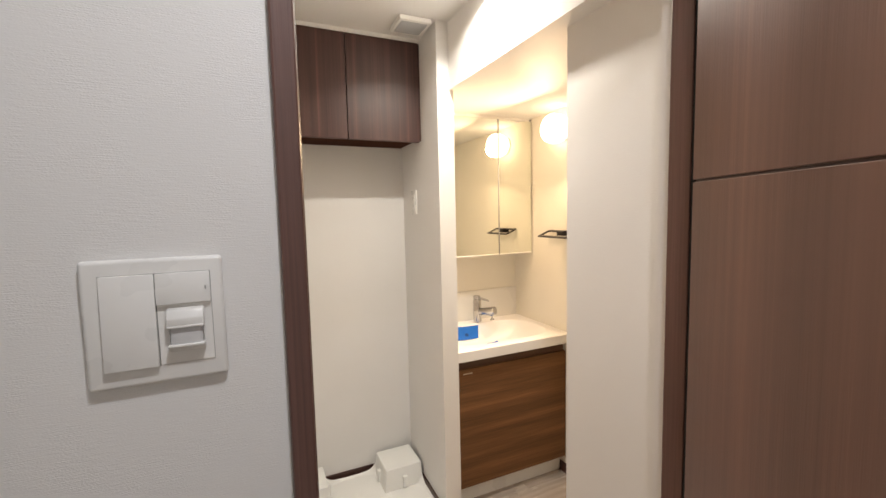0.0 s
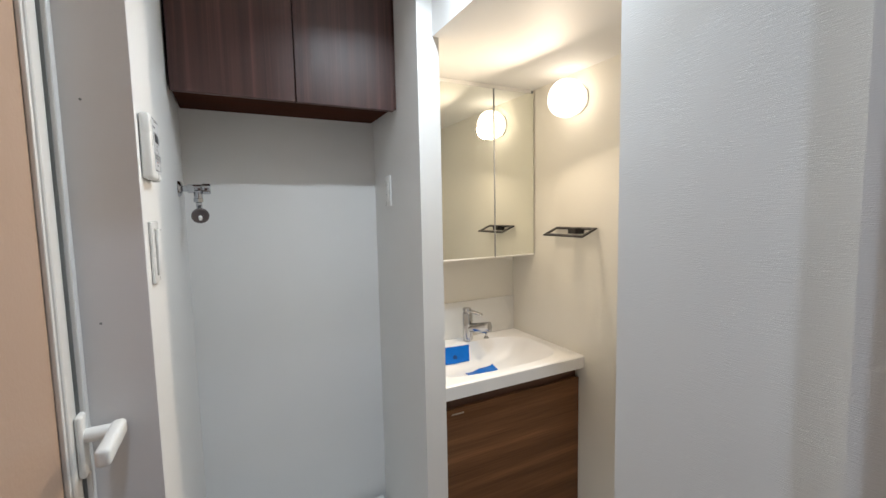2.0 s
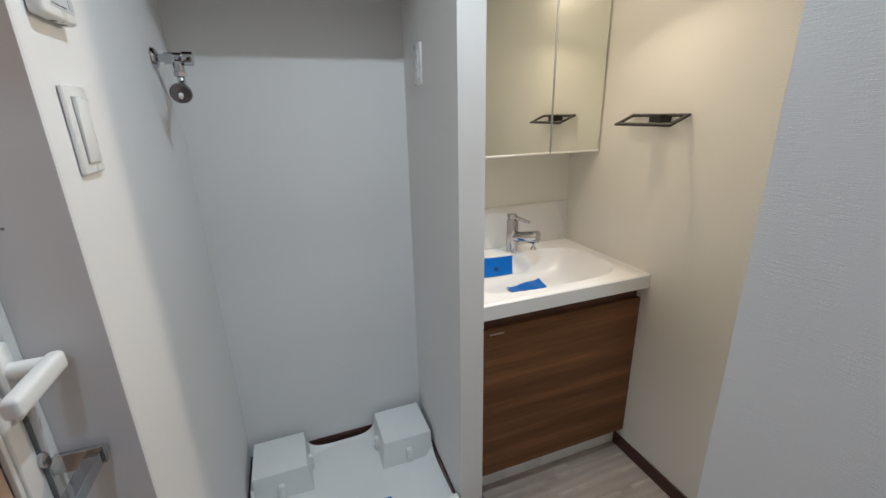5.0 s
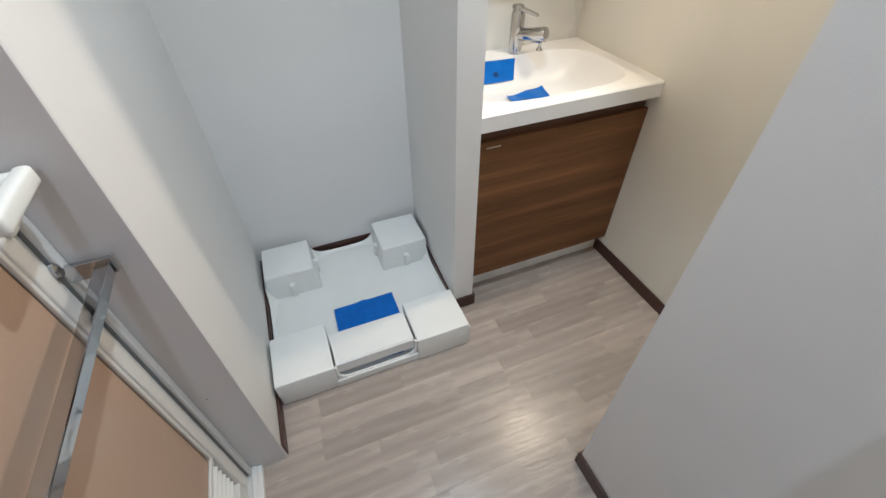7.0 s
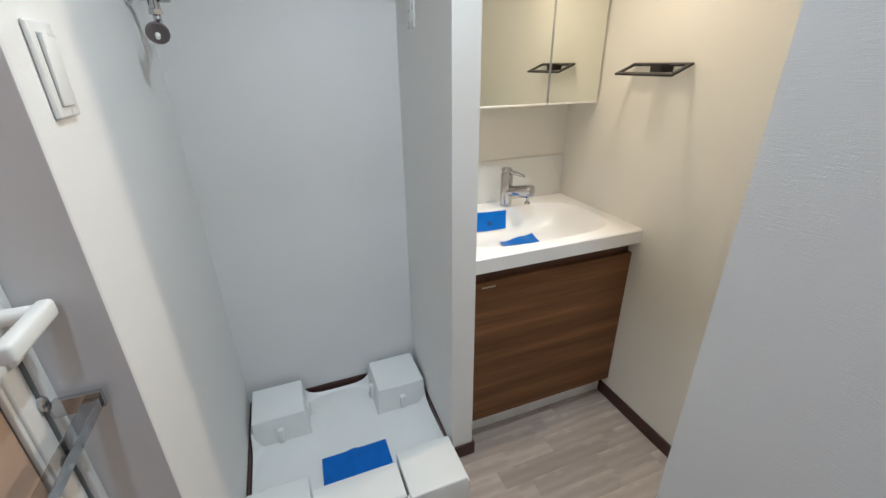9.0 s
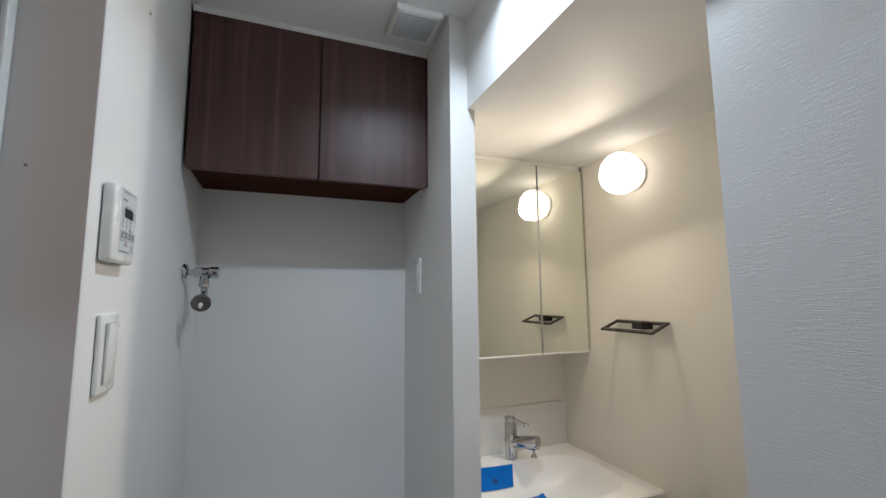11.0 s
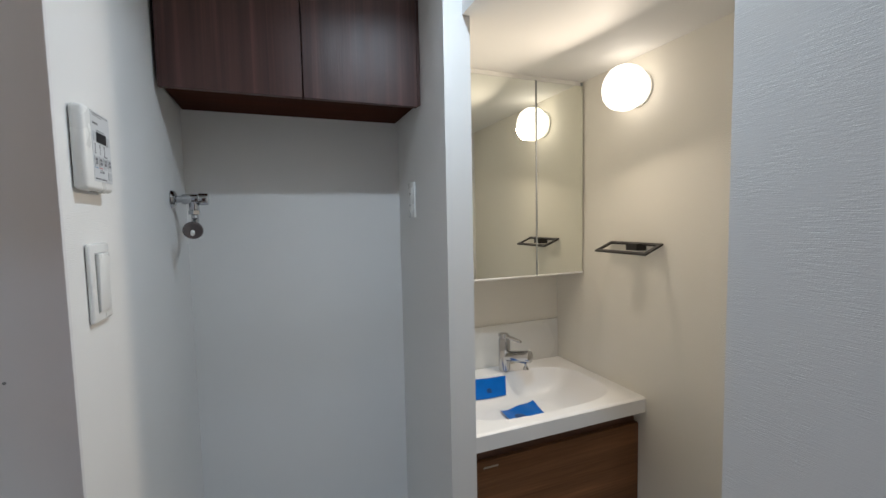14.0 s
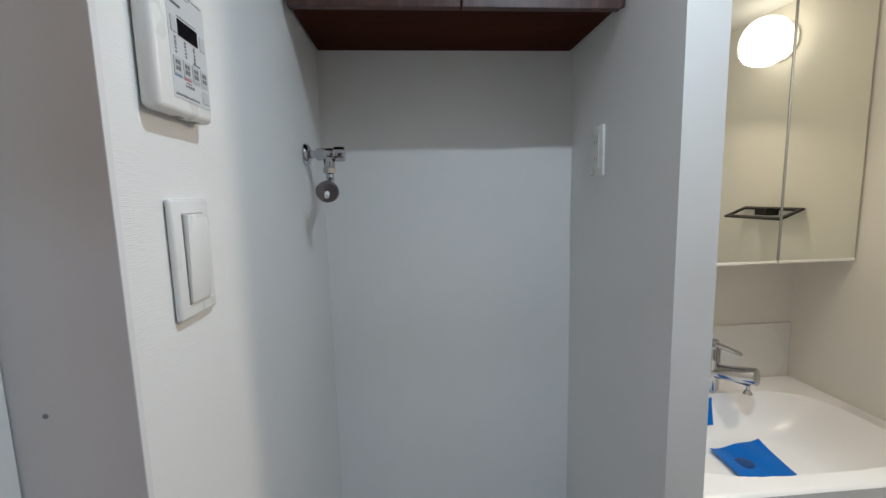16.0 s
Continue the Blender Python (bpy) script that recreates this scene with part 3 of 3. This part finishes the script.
def bath_remote():
    """Bath controller on the side wall, facing +x."""
    y0, y1, z0, z1, t = -0.852, -0.744, 1.573, 1.706, 0.021
    root = thing("bath_controller", (0, (y0 + y1) / 2, z0), "white bath heater controller with black display and buttons", "control panel")
    part("housing", box(0.0005, t, y0, y1, z0, z1, 0.007, 3), SWITCH_WHITE, root, "", True)
    f0, f1 = y0 + 0.026, y1 - 0.006
    face = part("button_panel", box(t - 0.001, t + 0.0006, f0, f1, z0 + 0.016, z1 - 0.004, 0.0003), PANEL_GREY, root, "pale grey button panel")
    w = f1 - f0

    def mark(name, u0, u1, v0, v1, mat, lift=0.0009):
        part(name, box(t + 0.0004, t + 0.0006 + lift, f0 + u0 * w, f0 + u1 * w, z0 + v0, z0 + v1), mat, face)
    rng = random.Random(8)

    def script(u0, u1, v0, v1, n, upright):
        """A run of small unreadable printed signs."""
        for k in range(n):
            a, b = k / n, (k + rng.uniform(0.55, 0.85)) / n
            if upright:
                mark("printed_sign", u0 + rng.uniform(0, 0.012), u1, v1 - b * (v1 - v0), v1 - a * (v1 - v0), INK, 0.0002)
            else:
                mark("printed_sign", u0 + a * (u1 - u0), u0 + b * (u1 - u0), v0, v1 - rng.uniform(0, 0.0006), INK, 0.0002)
    mark("display", 0.22, 0.74, 0.080, 0.0965, DISPLAY)
    script(0.04, 0.94, 0.1250, 0.1268, 16, False)
    script(0.10, 0.60, 0.1220, 0.1234, 9, False)
    mark("maker_mark", 0.06, 0.34, 0.1085, 0.1115, INK, 0.0002)
    script(0.22, 0.74, 0.0985, 0.1005, 10, False)
    mark("key", 0.05, 0.17, 0.081, 0.096, VENT_GREY)
    mark("key", 0.81, 0.94, 0.079, 0.094, VENT_GREY)
    script(0.08, 0.14, 0.0845, 0.0870, 2, False)
    script(0.84, 0.91, 0.0830, 0.0855, 2, False)
    for u in (0.11, 0.36, 0.60):
        script(u, u + 0.05, 0.060, 0.077, 5, True)
    script(0.58, 0.78, 0.0585, 0.0605, 4, False)
    for i, mat in enumerate((INK_BLUE, INK_RED, VENT_GREY, VENT_GREY)):
        u = 0.04 + 0.24 * i
        mark("key", u, u + 0.19, 0.040, 0.057, VENT_GREY)
        for v in (0.0435, 0.0493):
            for k in (0.035, 0.100):
                mark("key_caption", u + k, u + k + 0.048, v, v + 0.0045, INK, 0.0011)
        mark("key_stripe", u, u + 0.19, 0.0375, 0.0392, mat, 0.0002)
    script(0.30, 0.56, 0.0305, 0.0335, 4, False)
    script(0.34, 0.50, 0.0345, 0.0360, 3, False)
    mark("key", 0.76, 0.95, 0.021, 0.034, VENT_GREY)
    script(0.04, 0.66, 0.0190, 0.0215, 14, False)
    script(0.80, 0.92, 0.0260, 0.0295, 2, False)
    for y in (y0 + 0.045, y1 - 0.03):
        part("clip_notch", box(0.006, 0.014, y, y + 0.010, z0 - 0.0006, z0 + 0.001), SWITCH_GAP, root)
    return root


bath_remote()


def wall_switch():
    y0, y1, z0, z1 = -0.830, -0.750, 1.355, 1.487
    root = thing("wall_switch", (0, (y0 + y1) / 2, z0), "white wall switch plate with one tall rocker", "light switch")
    part("plate", box(0.0005, 0.0085, y0, y1, z0, z1, 0.0045, 3), SWITCH_WHITE, root, "", True)
    part("gap", box(0.008, 0.0089, y0 + 0.017, y1 - 0.017, z0 + 0.016, z1 - 0.016), SWITCH_GAP, root)
    rocker = box(0.0085, 0.0125, y0 + 0.018, y1 - 0.018, z0 + 0.017, z1 - 0.017, 0.0015)
    for v in rocker.verts:
        if v.co.x > 0.010:
            v.co.x += 0.004 * (v.co.z - z0) / (z1 - z0) - 0.001
    part("rocker", rocker, SWITCH_WHITE, root, "", True)
    return root


wall_switch()


def washing_tap():
    y, z = -0.212, 1.592
    root = thing("washing_machine_tap", (0, y, z), "chrome washing machine tap on the alcove wall", "tap")
    part("flange", spin_profile([(0.027, 0.0005), (0.027, 0.004), (0.023, 0.010), (0.016, 0.014), (0.013, 0.0145)], (0, y, z), (1, 0, 0), 32), CHROME, root, "", True)
    body = rod((0.012, y, z), (0.030, y, z), 0.010)
    rod((0.028, y, z), (0.070, y, z), 0.015, bm=body, bevel=0.002)
    part("valve_body", body, CHROME, root, "", True)
    knob = spin_profile([(0.016, 0.0), (0.0185, 0.002), (0.0185, 0.024), (0.0165, 0.027), (0.004, 0.0275)], (0.070, y, z), (1, 0, 0), 12)
    part("knob", knob, CHROME, root, "faceted chrome knob", True)
    neck = rod((0.058, y, z - 0.008), (0.058, y, z - 0.034), 0.0135, bevel=0.001)
    rod((0.058, y, z - 0.034), (0.058, y, z - 0.046), 0.0165, seg=6, bm=neck)
    rod((0.058, y, z - 0.046), (0.060, y - 0.006, z - 0.068), 0.0095, bm=neck)
    rod((0.060, y - 0.004, z - 0.064), (0.064, y - 0.078, z - 0.090), 0.010, bm=neck)
    part("elbow", neck, CHROME, root, "", True)
    part("collar", spin_profile([(0.009, 0), (0.022, 0.002), (0.0255, 0.007), (0.0260, 0.013), (0.0225, 0.0175), (0.008, 0.019)], (0.064, y - 0.072, z - 0.089), (0.1, -0.93, -0.32), 32), SMOKED, root, "smoked plastic collar", True)
    part("nipple", rod((0.065, y - 0.086, z - 0.095), (0.066, y - 0.100, z - 0.104), 0.006, 0.005, seg=16), WHITE_PLASTIC, root, "white hose nipple", True)
    return root


washing_tap()


def outlet():
    y0, y1, z0, z1, x = -0.240, -0.170, 1.526, 1.652, 0.7505
    root = thing("power_outlet", (x, (y0 + y1) / 2, z0), "white power outlet plate on the pier", "outlet")
    part("plate", box(x - 0.008, x - 0.0005, y0, y1, z0, z1, 0.003, 2), SWITCH_WHITE, root, "", True)
    insert = part("insert", box(x - 0.0105, x - 0.008, y0 + 0.018, y1 - 0.018, z0 + 0.020, z1 - 0.020, 0.001), SWITCH_WHITE, root)
    for z in (z0 + 0.045, z0 + 0.085):
        for y in (-0.213, -0.200):
            part("slot", box(x - 0.0108, x - 0.0104, y, y + 0.0025, z - 0.004, z + 0.004), SWITCH_GAP, insert)
    return root


outlet()

hook = thing("screw_cap", (0, -0.686, 2.112), "tiny grey screw in the side wall", "screw")
part("head", spin_profile([(0.005, 0.0003), (0.005, 0.0015), (0.003, 0.0026), (0.0008, 0.002)], (0, -0.686, 2.112), (1, 0, 0), 16), STEEL, hook, "", True)


# ---- basin niche ----
def vanity():
    x0, x1 = PIER_R + 0.003, NICHE - 0.004
    root = thing("vanity_cabinet", (1.18, -0.25, 0), "walnut vanity cabinet with a plain front and toe kick", "cabinet")
    part("body", box(x0, x1, -0.474, -0.003, 0.112, 0.712, 0.001), VANITY_DARK, root)
    part("toe_kick", box(x0, x1, -0.452, -0.437, 0.0, 0.1115), SPLASH, root, "white recessed toe kick")
    part("pull_channel", box(x0, x1, -0.480, -0.4745, 0.7125, 0.7845, 0.001), VANITY_DARK, root, "dark finger-pull channel")
    door = part("front_panel", box(x0, x1 + 0.002, -0.500, -0.4805, 0.104, 0.733, 0.002), VANITY_WOOD, root, "walnut front with horizontal grain")
    part("maker_plate", box(0.872, 0.926, -0.5008, -0.4999, 0.7085, 0.7145, 0.0002), BRASS_PLATE, door, "tiny brown printed mark")
    return root


vanity()

BX0, BX1, BY0, BY1 = PIER_R + 0.001, NICHE - 0.001, -0.530, -0.010
TOP = 0.842


def bowl_level(x, y):
    """Height of the counter's surface, with its bowl."""
    u, v = abs((x - 1.164) / 0.318), abs((y + 0.288) / 0.192)
    f = (u ** 3.4 + v ** 3.4) ** (1 / 3.4)
    start = 0.44 + 0.10 * smoothstep(-1.0, 1.0, (y + 0.286) / 0.186)
    t = min(1.0, max(0.0, (f - start) / (1 - start)))
    h = TOP - 0.107 * (1 - t ** 1.9)
    edge = y - BY0
    if edge < 0.012:
        h -= 0.006 * (1 - edge / 0.012) ** 2
    return h


def basin():
    root = thing("basin_counter", (1.18, -0.26, 0.785), "white resin basin counter with a wide shallow bowl", "basin")
    top = sheet(BX0, BX1, BY0, BY1, 180, 150, bowl_level, 0.786, False)
    part("counter_top", top, RESIN, root, "", True)
    part("upstand", box(PIER_R + 0.0002, NICHE - 0.0002, -0.006, -0.0006, TOP - 0.02, 1.030, 0.0015), SPLASH, root, "white resin upstand behind the bowl")
    return root


basin()


def tap():
    bx, by, z = 1.192, -0.080, TOP
    way = Vector((0.52, -0.85, 0)).normalized()
    root = thing("basin_tap", (bx, by, z), "chrome single-lever basin tap with pull-out spout", "tap")
    body = box(bx - 0.022, bx + 0.022, by - 0.022, by + 0.022, z, z + 0.154, 0.013, 4)
    body.transform(Matrix.Translation((bx, by, 0)) @ Matrix.Rotation(math.atan2(way.y, way.x), 4, "Z") @ Matrix.Translation((-bx, -by, 0)))
    part("column", body, CHROME, root, "", True)
    p = Vector((bx, by, z + 0.068))
    tip = p + way * 0.124 + Vector((0, 0, 0.020))
    part("spout", rod(p, tip, 0.0215, 0.0262, seg=32, bevel=0.004), CHROME, root, "round chrome spout", True)
    q = p + way * 0.103 + Vector((0, 0, -0.004))
    out = rod(q, q + Vector((0, 0, -0.022)), 0.006, 0.005, seg=16)
    rod(q + Vector((0, 0, -0.022)), q + Vector((0, 0, -0.034)), 0.006, 0.013, seg=20, bm=out)
    part("spray_pin", out, CHROME, root, "", True)
    strip = box(-0.012, 0.028, -0.012, 0.012, -0.0228, -0.0218)
    strip.transform(Matrix.Translation(p + way * 0.08 + Vector((0, 0, 0.0125))) @ way.to_track_quat("X", "Z").to_matrix().to_4x4())
    part("film_strip", strip, BLUE_FILM, root, "strip of blue film under the spout")
    lev = box(-0.022, 0.082, -0.015, 0.015, -0.008, 0.008, 0.005, 3)
    for v in lev.verts:
        k = max(0.0, v.co.x) / 0.082
        v.co.y *= 1 - 0.45 * k
        v.co.z = v.co.z * (1 - 0.5 * k) - 0.020 * k * k
    lev.transform(Matrix.Translation((bx, by, z + 0.163)) @ Matrix.Rotation(math.atan2(way.y, way.x), 4, "Z"))
    cap = rod((bx, by, z + 0.150), (bx, by, z + 0.171), 0.0215, 0.018, seg=28, bevel=0.003)
    part("lever", merge(cap, lev), CHROME, root, "", True)
    return root


tap()

def draped(name, corners, lift, base, label):
    """Film that follows the bowl, lifted here and there."""
    def rise(u, v):
        a, b, c, d = [Vector(p) for p in corners]
        p = (a * (1 - u) + b * u) * (1 - v) + (d * (1 - u) + c * u) * v
        return (0, 0, bowl_level(p.x, p.y) + lift(u, v))
    return film(name, corners, rise, BLUE_FILM, base, label, 20)


over = draped("overflow_film", ((0.998, -0.148, 0), (1.162, -0.144, 0), (1.183, -0.103, 0), (1.004, -0.103, 0)),
              lambda u, v: 0.004 + 0.002 * math.sin(3 * u), (1.09, -0.14, 0.79), "blue protective film over the overflow hole")
hole = spin_profile([(0.0115, 0), (0.0115, 0.0012), (0.009, 0.0016), (0.001, 0.0010)], (1.090, -0.128, bowl_level(1.090, -0.128) + 0.0060), (0, -0.88, 0.42), 24)
part("overflow_hole", hole, BLUE_DARK, over, "dark round hole under the film", True)
plug = draped("plug_film", ((1.078, -0.362, 0), (1.236, -0.352, 0), (1.254, -0.208, 0), (1.088, -0.226, 0)),
              lambda u, v: 0.004 + 0.022 * v * v * (u - 0.30) ** 2 + 0.0030 * (1 + math.sin(9 * u + 3 * v)) * v + 0.008 * (1 - u) ** 4 * (1 - v), (1.15, -0.29, 0.75), "crumpled blue protective film lying in the basin")
ring = spin_profile([(0.024, 0), (0.024, 0.0012), (0.017, 0.0022), (0.001, 0.0018)], (1.139, -0.294, bowl_level(1.139, -0.294) + 0.0055), (0, 0.02, 1), 24)
part("plug_cover", ring, BLUE_DARK, plug, "dark plug showing through the film", True)


def mirror_cabinet():
    y, z0, z1 = -0.190, 1.270, 2.072
    x0, xm, x1 = PIER_R + 0.004, 1.289, 1.527
    root = thing("mirror_cabinet", (1.18, 0, z0), "mirror-fronted wall cabinet with two doors above the basin", "mirror cabinet")
    part("body", box(x0, x1, y + 0.024, -0.0006, z0 + 0.004, z1 - 0.002, 0.002), SPLASH, root)
    part("top_filler", box(x0, x1, y + 0.008, y + 0.024, z1 - 0.0015, SOFFIT - 0.0005), SPLASH, root)
    for a, b in ((x0, xm - 0.002), (xm + 0.002, x1)):
        door = part("mirror_door", box(a, b, y + 0.005, y + 0.022, z0, z1, 0.001), STEEL, root, "mirror door with a thin metal edge")
        part("mirror_glass", box(a + 0.0025, b - 0.0025, y, y + 0.0048, z0 + 0.008, z1 - 0.003), MIRROR, door)
        part("grip_edge", box(a, b, y - 0.001, y + 0.0048, z0, z0 + 0.0078, 0.001), SPLASH, door, "white lower edge")
    part("hinge_cap", box(x1 - 0.010, x1 - 0.003, y + 0.002, y + 0.0078, z1 + 0.001, z1 + 0.012, 0.001), RUBBER, root, "small grey hinge cap")
    part("seam", box(xm - 0.0030, xm + 0.0030, y - 0.0006, y + 0.0215, z0 + 0.001, z1 - 0.001), RUBBER, root)
    return root


mirror_cabinet()


def globe_lamp():
    y, z = GLOBE_Y, GLOBE_Z
    root = thing("globe_wall_lamp", (NICHE, y, z), "lit opal glass globe lamp on the niche wall", "wall lamp")
    part("base", spin_profile([(0.060, 0.0005), (0.061, 0.003), (0.061, 0.009), (0.058, 0.0105), (0.02, 0.011)], (NICHE, y, z), (-1, 0, 0), 40), WHITE_PLASTIC, root, "", True)
    R, pts = 0.079, []
    for i in range(21):
        a = math.pi * (i / 20)
        s, c = math.sin(a), math.cos(a)
        pts.append((max(0.002, R * abs(s) ** 0.66), 0.0112 + 0.060 * (1 - (abs(c) ** 0.80) * (1 if c > 0 else -1))))
    part("globe", spin_profile(pts, (NICHE, y, z), (-1, 0, 0), 48), GLOBE_GLOW, root, "glowing opal glass", True)
    return root


globe_lamp()


def towel_ring():
    root = thing("towel_ring", (NICHE, -0.48, 1.41), "black rectangular metal towel ring on the wall", "towel ring")
    y0, y1, depth, w, t = -0.600, -0.356, 0.090, 0.015, 0.007
    tilt = Matrix.Translation((NICHE - 0.004, 0, 1.414)) @ Matrix.Rotation(radians(-22), 4, "Y")
    loop = None
    for a0, a1, b0, b1 in ((-depth, -depth + w, y0, y1), (-w, 0, y0, y1), (-depth + w, -w, y0, y0 + w), (-depth + w, -w, y1 - w, y1)):
        loop = box(a0, a1, b0, b1, -t / 2, t / 2, 0.001, bm=loop)
    loop.transform(tilt)
    part("loop", loop, BLACK_METAL, root)
    foot = box(-0.040, -0.0005, -0.525, -0.455, -0.016, 0.010, 0.002)
    for v in foot.verts:
        if v.co.x < -0.02:
            v.co.y = -0.490 + (v.co.y + 0.490) * 0.7
    foot.transform(Matrix.Translation((NICHE, 0, 1.404)))
    part("bracket", foot, BLACK_METAL, root)
    return root


towel_ring()


# ---- corridor switch with motion sensor ----
def sensor_switch():
    x0, x1, z0, z1, y = -0.2135, -0.085, 1.349, 1.485, DOOR_Y0
    root = thing("sensor_switch", ((x0 + x1) / 2, y, z0), "white double switch plate with a motion sensor", "light switch")
    part("plate", box(x0, x1, y - 0.0100, y - 0.0005, z0, z1, 0.0085, 4), SWITCH_WHITE, root, "", True)
    a, b, c = x0 + 0.0165, x0 + 0.0645, x1 - 0.0125
    part("gap", box(a - 0.0004, c + 0.0004, y - 0.0104, y - 0.0090, z0 + 0.0201, z1 - 0.0161), SWITCH_GAP, root)

    def rocker(xa, xb, za, zb, lean):
        own = box(xa, xb, y - 0.0145, y - 0.0096, za, zb, 0.001)
        for v in own.verts:
            if v.co.y < y - 0.012:
                v.co.y -= lean * (0.5 - (v.co.z - za) / (zb - za))
        return own
    part("rocker", rocker(a, b - 0.0004, z0 + 0.0205, z1 - 0.0165, 0.004), SWITCH_WHITE, root, "wide rocker", True)
    part("rocker", rocker(b + 0.0004, c, z1 - 0.050, z1 - 0.0165, 0.003), SWITCH_WHITE, root, "small rocker", True)
    part("pilot_mark", box(c - 0.005, c - 0.0042, y - 0.0152, y - 0.0146, z1 - 0.036, z1 - 0.032), SWITCH_GAP, root)
    part("sensor_plate", box(b + 0.0004, c, y - 0.0114, y - 0.0096, z0 + 0.0205, z1 - 0.0507, 0.0006), SWITCH_WHITE, root)
    s0, s1, zb = b + 0.0095, c - 0.0075, z0 + 0.036
    hood = outline([(y - 0.0112, zb + 0.027), (y - 0.0112, zb + 0.046), (y - 0.0185, zb + 0.0435), (y - 0.0225, zb + 0.035), (y - 0.0225, zb + 0.027)], "x", s0, s1, 0.0012)
    hood = part("sensor_hood", hood, SWITCH_WHITE, root, "", True)
    part("lens", box(s0 + 0.0018, s1 - 0.0018, y - 0.0195, y - 0.0112, zb + 0.004, zb + 0.0268, 0.003, 3), LENS_GREY, hood, "grey sensor lens", True)
    for zc in (zb + 0.0262, zb + 0.0055):
        part("guard_rib", box(s0, s1, y - 0.0232, y - 0.0112, zc - 0.0012, zc + 0.0014, 0.001), SWITCH_WHITE, hood, "", True)
    for xc in (s0, s1 - 0.0012):
        part("guard_side", box(xc, xc + 0.0012, y - 0.0150, y - 0.0112, zb, zb + 0.027, 0.0004), SWITCH_WHITE, hood)
    part("tail", box(s0 + 0.001, s1 - 0.001, y - 0.016, y - 0.0112, zb - 0.002, zb + 0.004, 0.001), SWITCH_WHITE, hood, "", True)
    return root


sensor_switch()


def downlight(where, label):
    root = thing("downlight", where, label, "ceiling light", "ceiling downlights")
    x, y, z = where
    part("trim_ring", spin_profile([(0.052, 0.0003), (0.052, 0.003), (0.049, 0.005), (0.043, 0.004)], (x, y, z), (0, 0, -1), 40), WHITE_PLASTIC, root, "", True)
    part("diffuser", spin_profile([(0.041, 0.0042), (0.041, 0.0052), (0.02, 0.0062), (0.001, 0.0064)], (x, y, z), (0, 0, -1), 40), DOWNLIGHT_GLOW, root, "", True)


downlight((0.675, -0.955, CEIL), "round white recessed ceiling downlight over the washroom")
downlight((0.10, -2.36, CEIL), "round white recessed ceiling downlight over the corridor")


# ---- floor planks ----
def planks():
    rng = random.Random(4)
    width, gap = 0.0745, 0.00012
    y, row = -2.755, 0
    shapes = {}
    while y < -0.003:
        y1 = min(y + width, -0.001)
        x = -0.9 + 0.02 - rng.random() * 0.6
        while x < NICHE:
            length = rng.choice((0.30, 0.42, 0.55, 0.68))
            a, b = max(x, -0.9), min(x + length, 1.60)
            x += length
            if b - a < 0.03:
                continue
            key = (round(b - a, 3), round(y1 - y, 3))
            if key not in shapes:
                bm = box(0, b - a - gap, 0, y1 - y - gap, -0.004, 0.0, 0.00012, 1)
                me = bpy.data.meshes.new("plank")
                bm.to_mesh(me)
                bm.free()
                me.materials.append(PLANK)
                shapes[key] = me
            ob = new("plank", shapes[key])
            ob.location = (a, y, 0)
            ob.parent = floor
        y, row = y1, row + 1


planks()
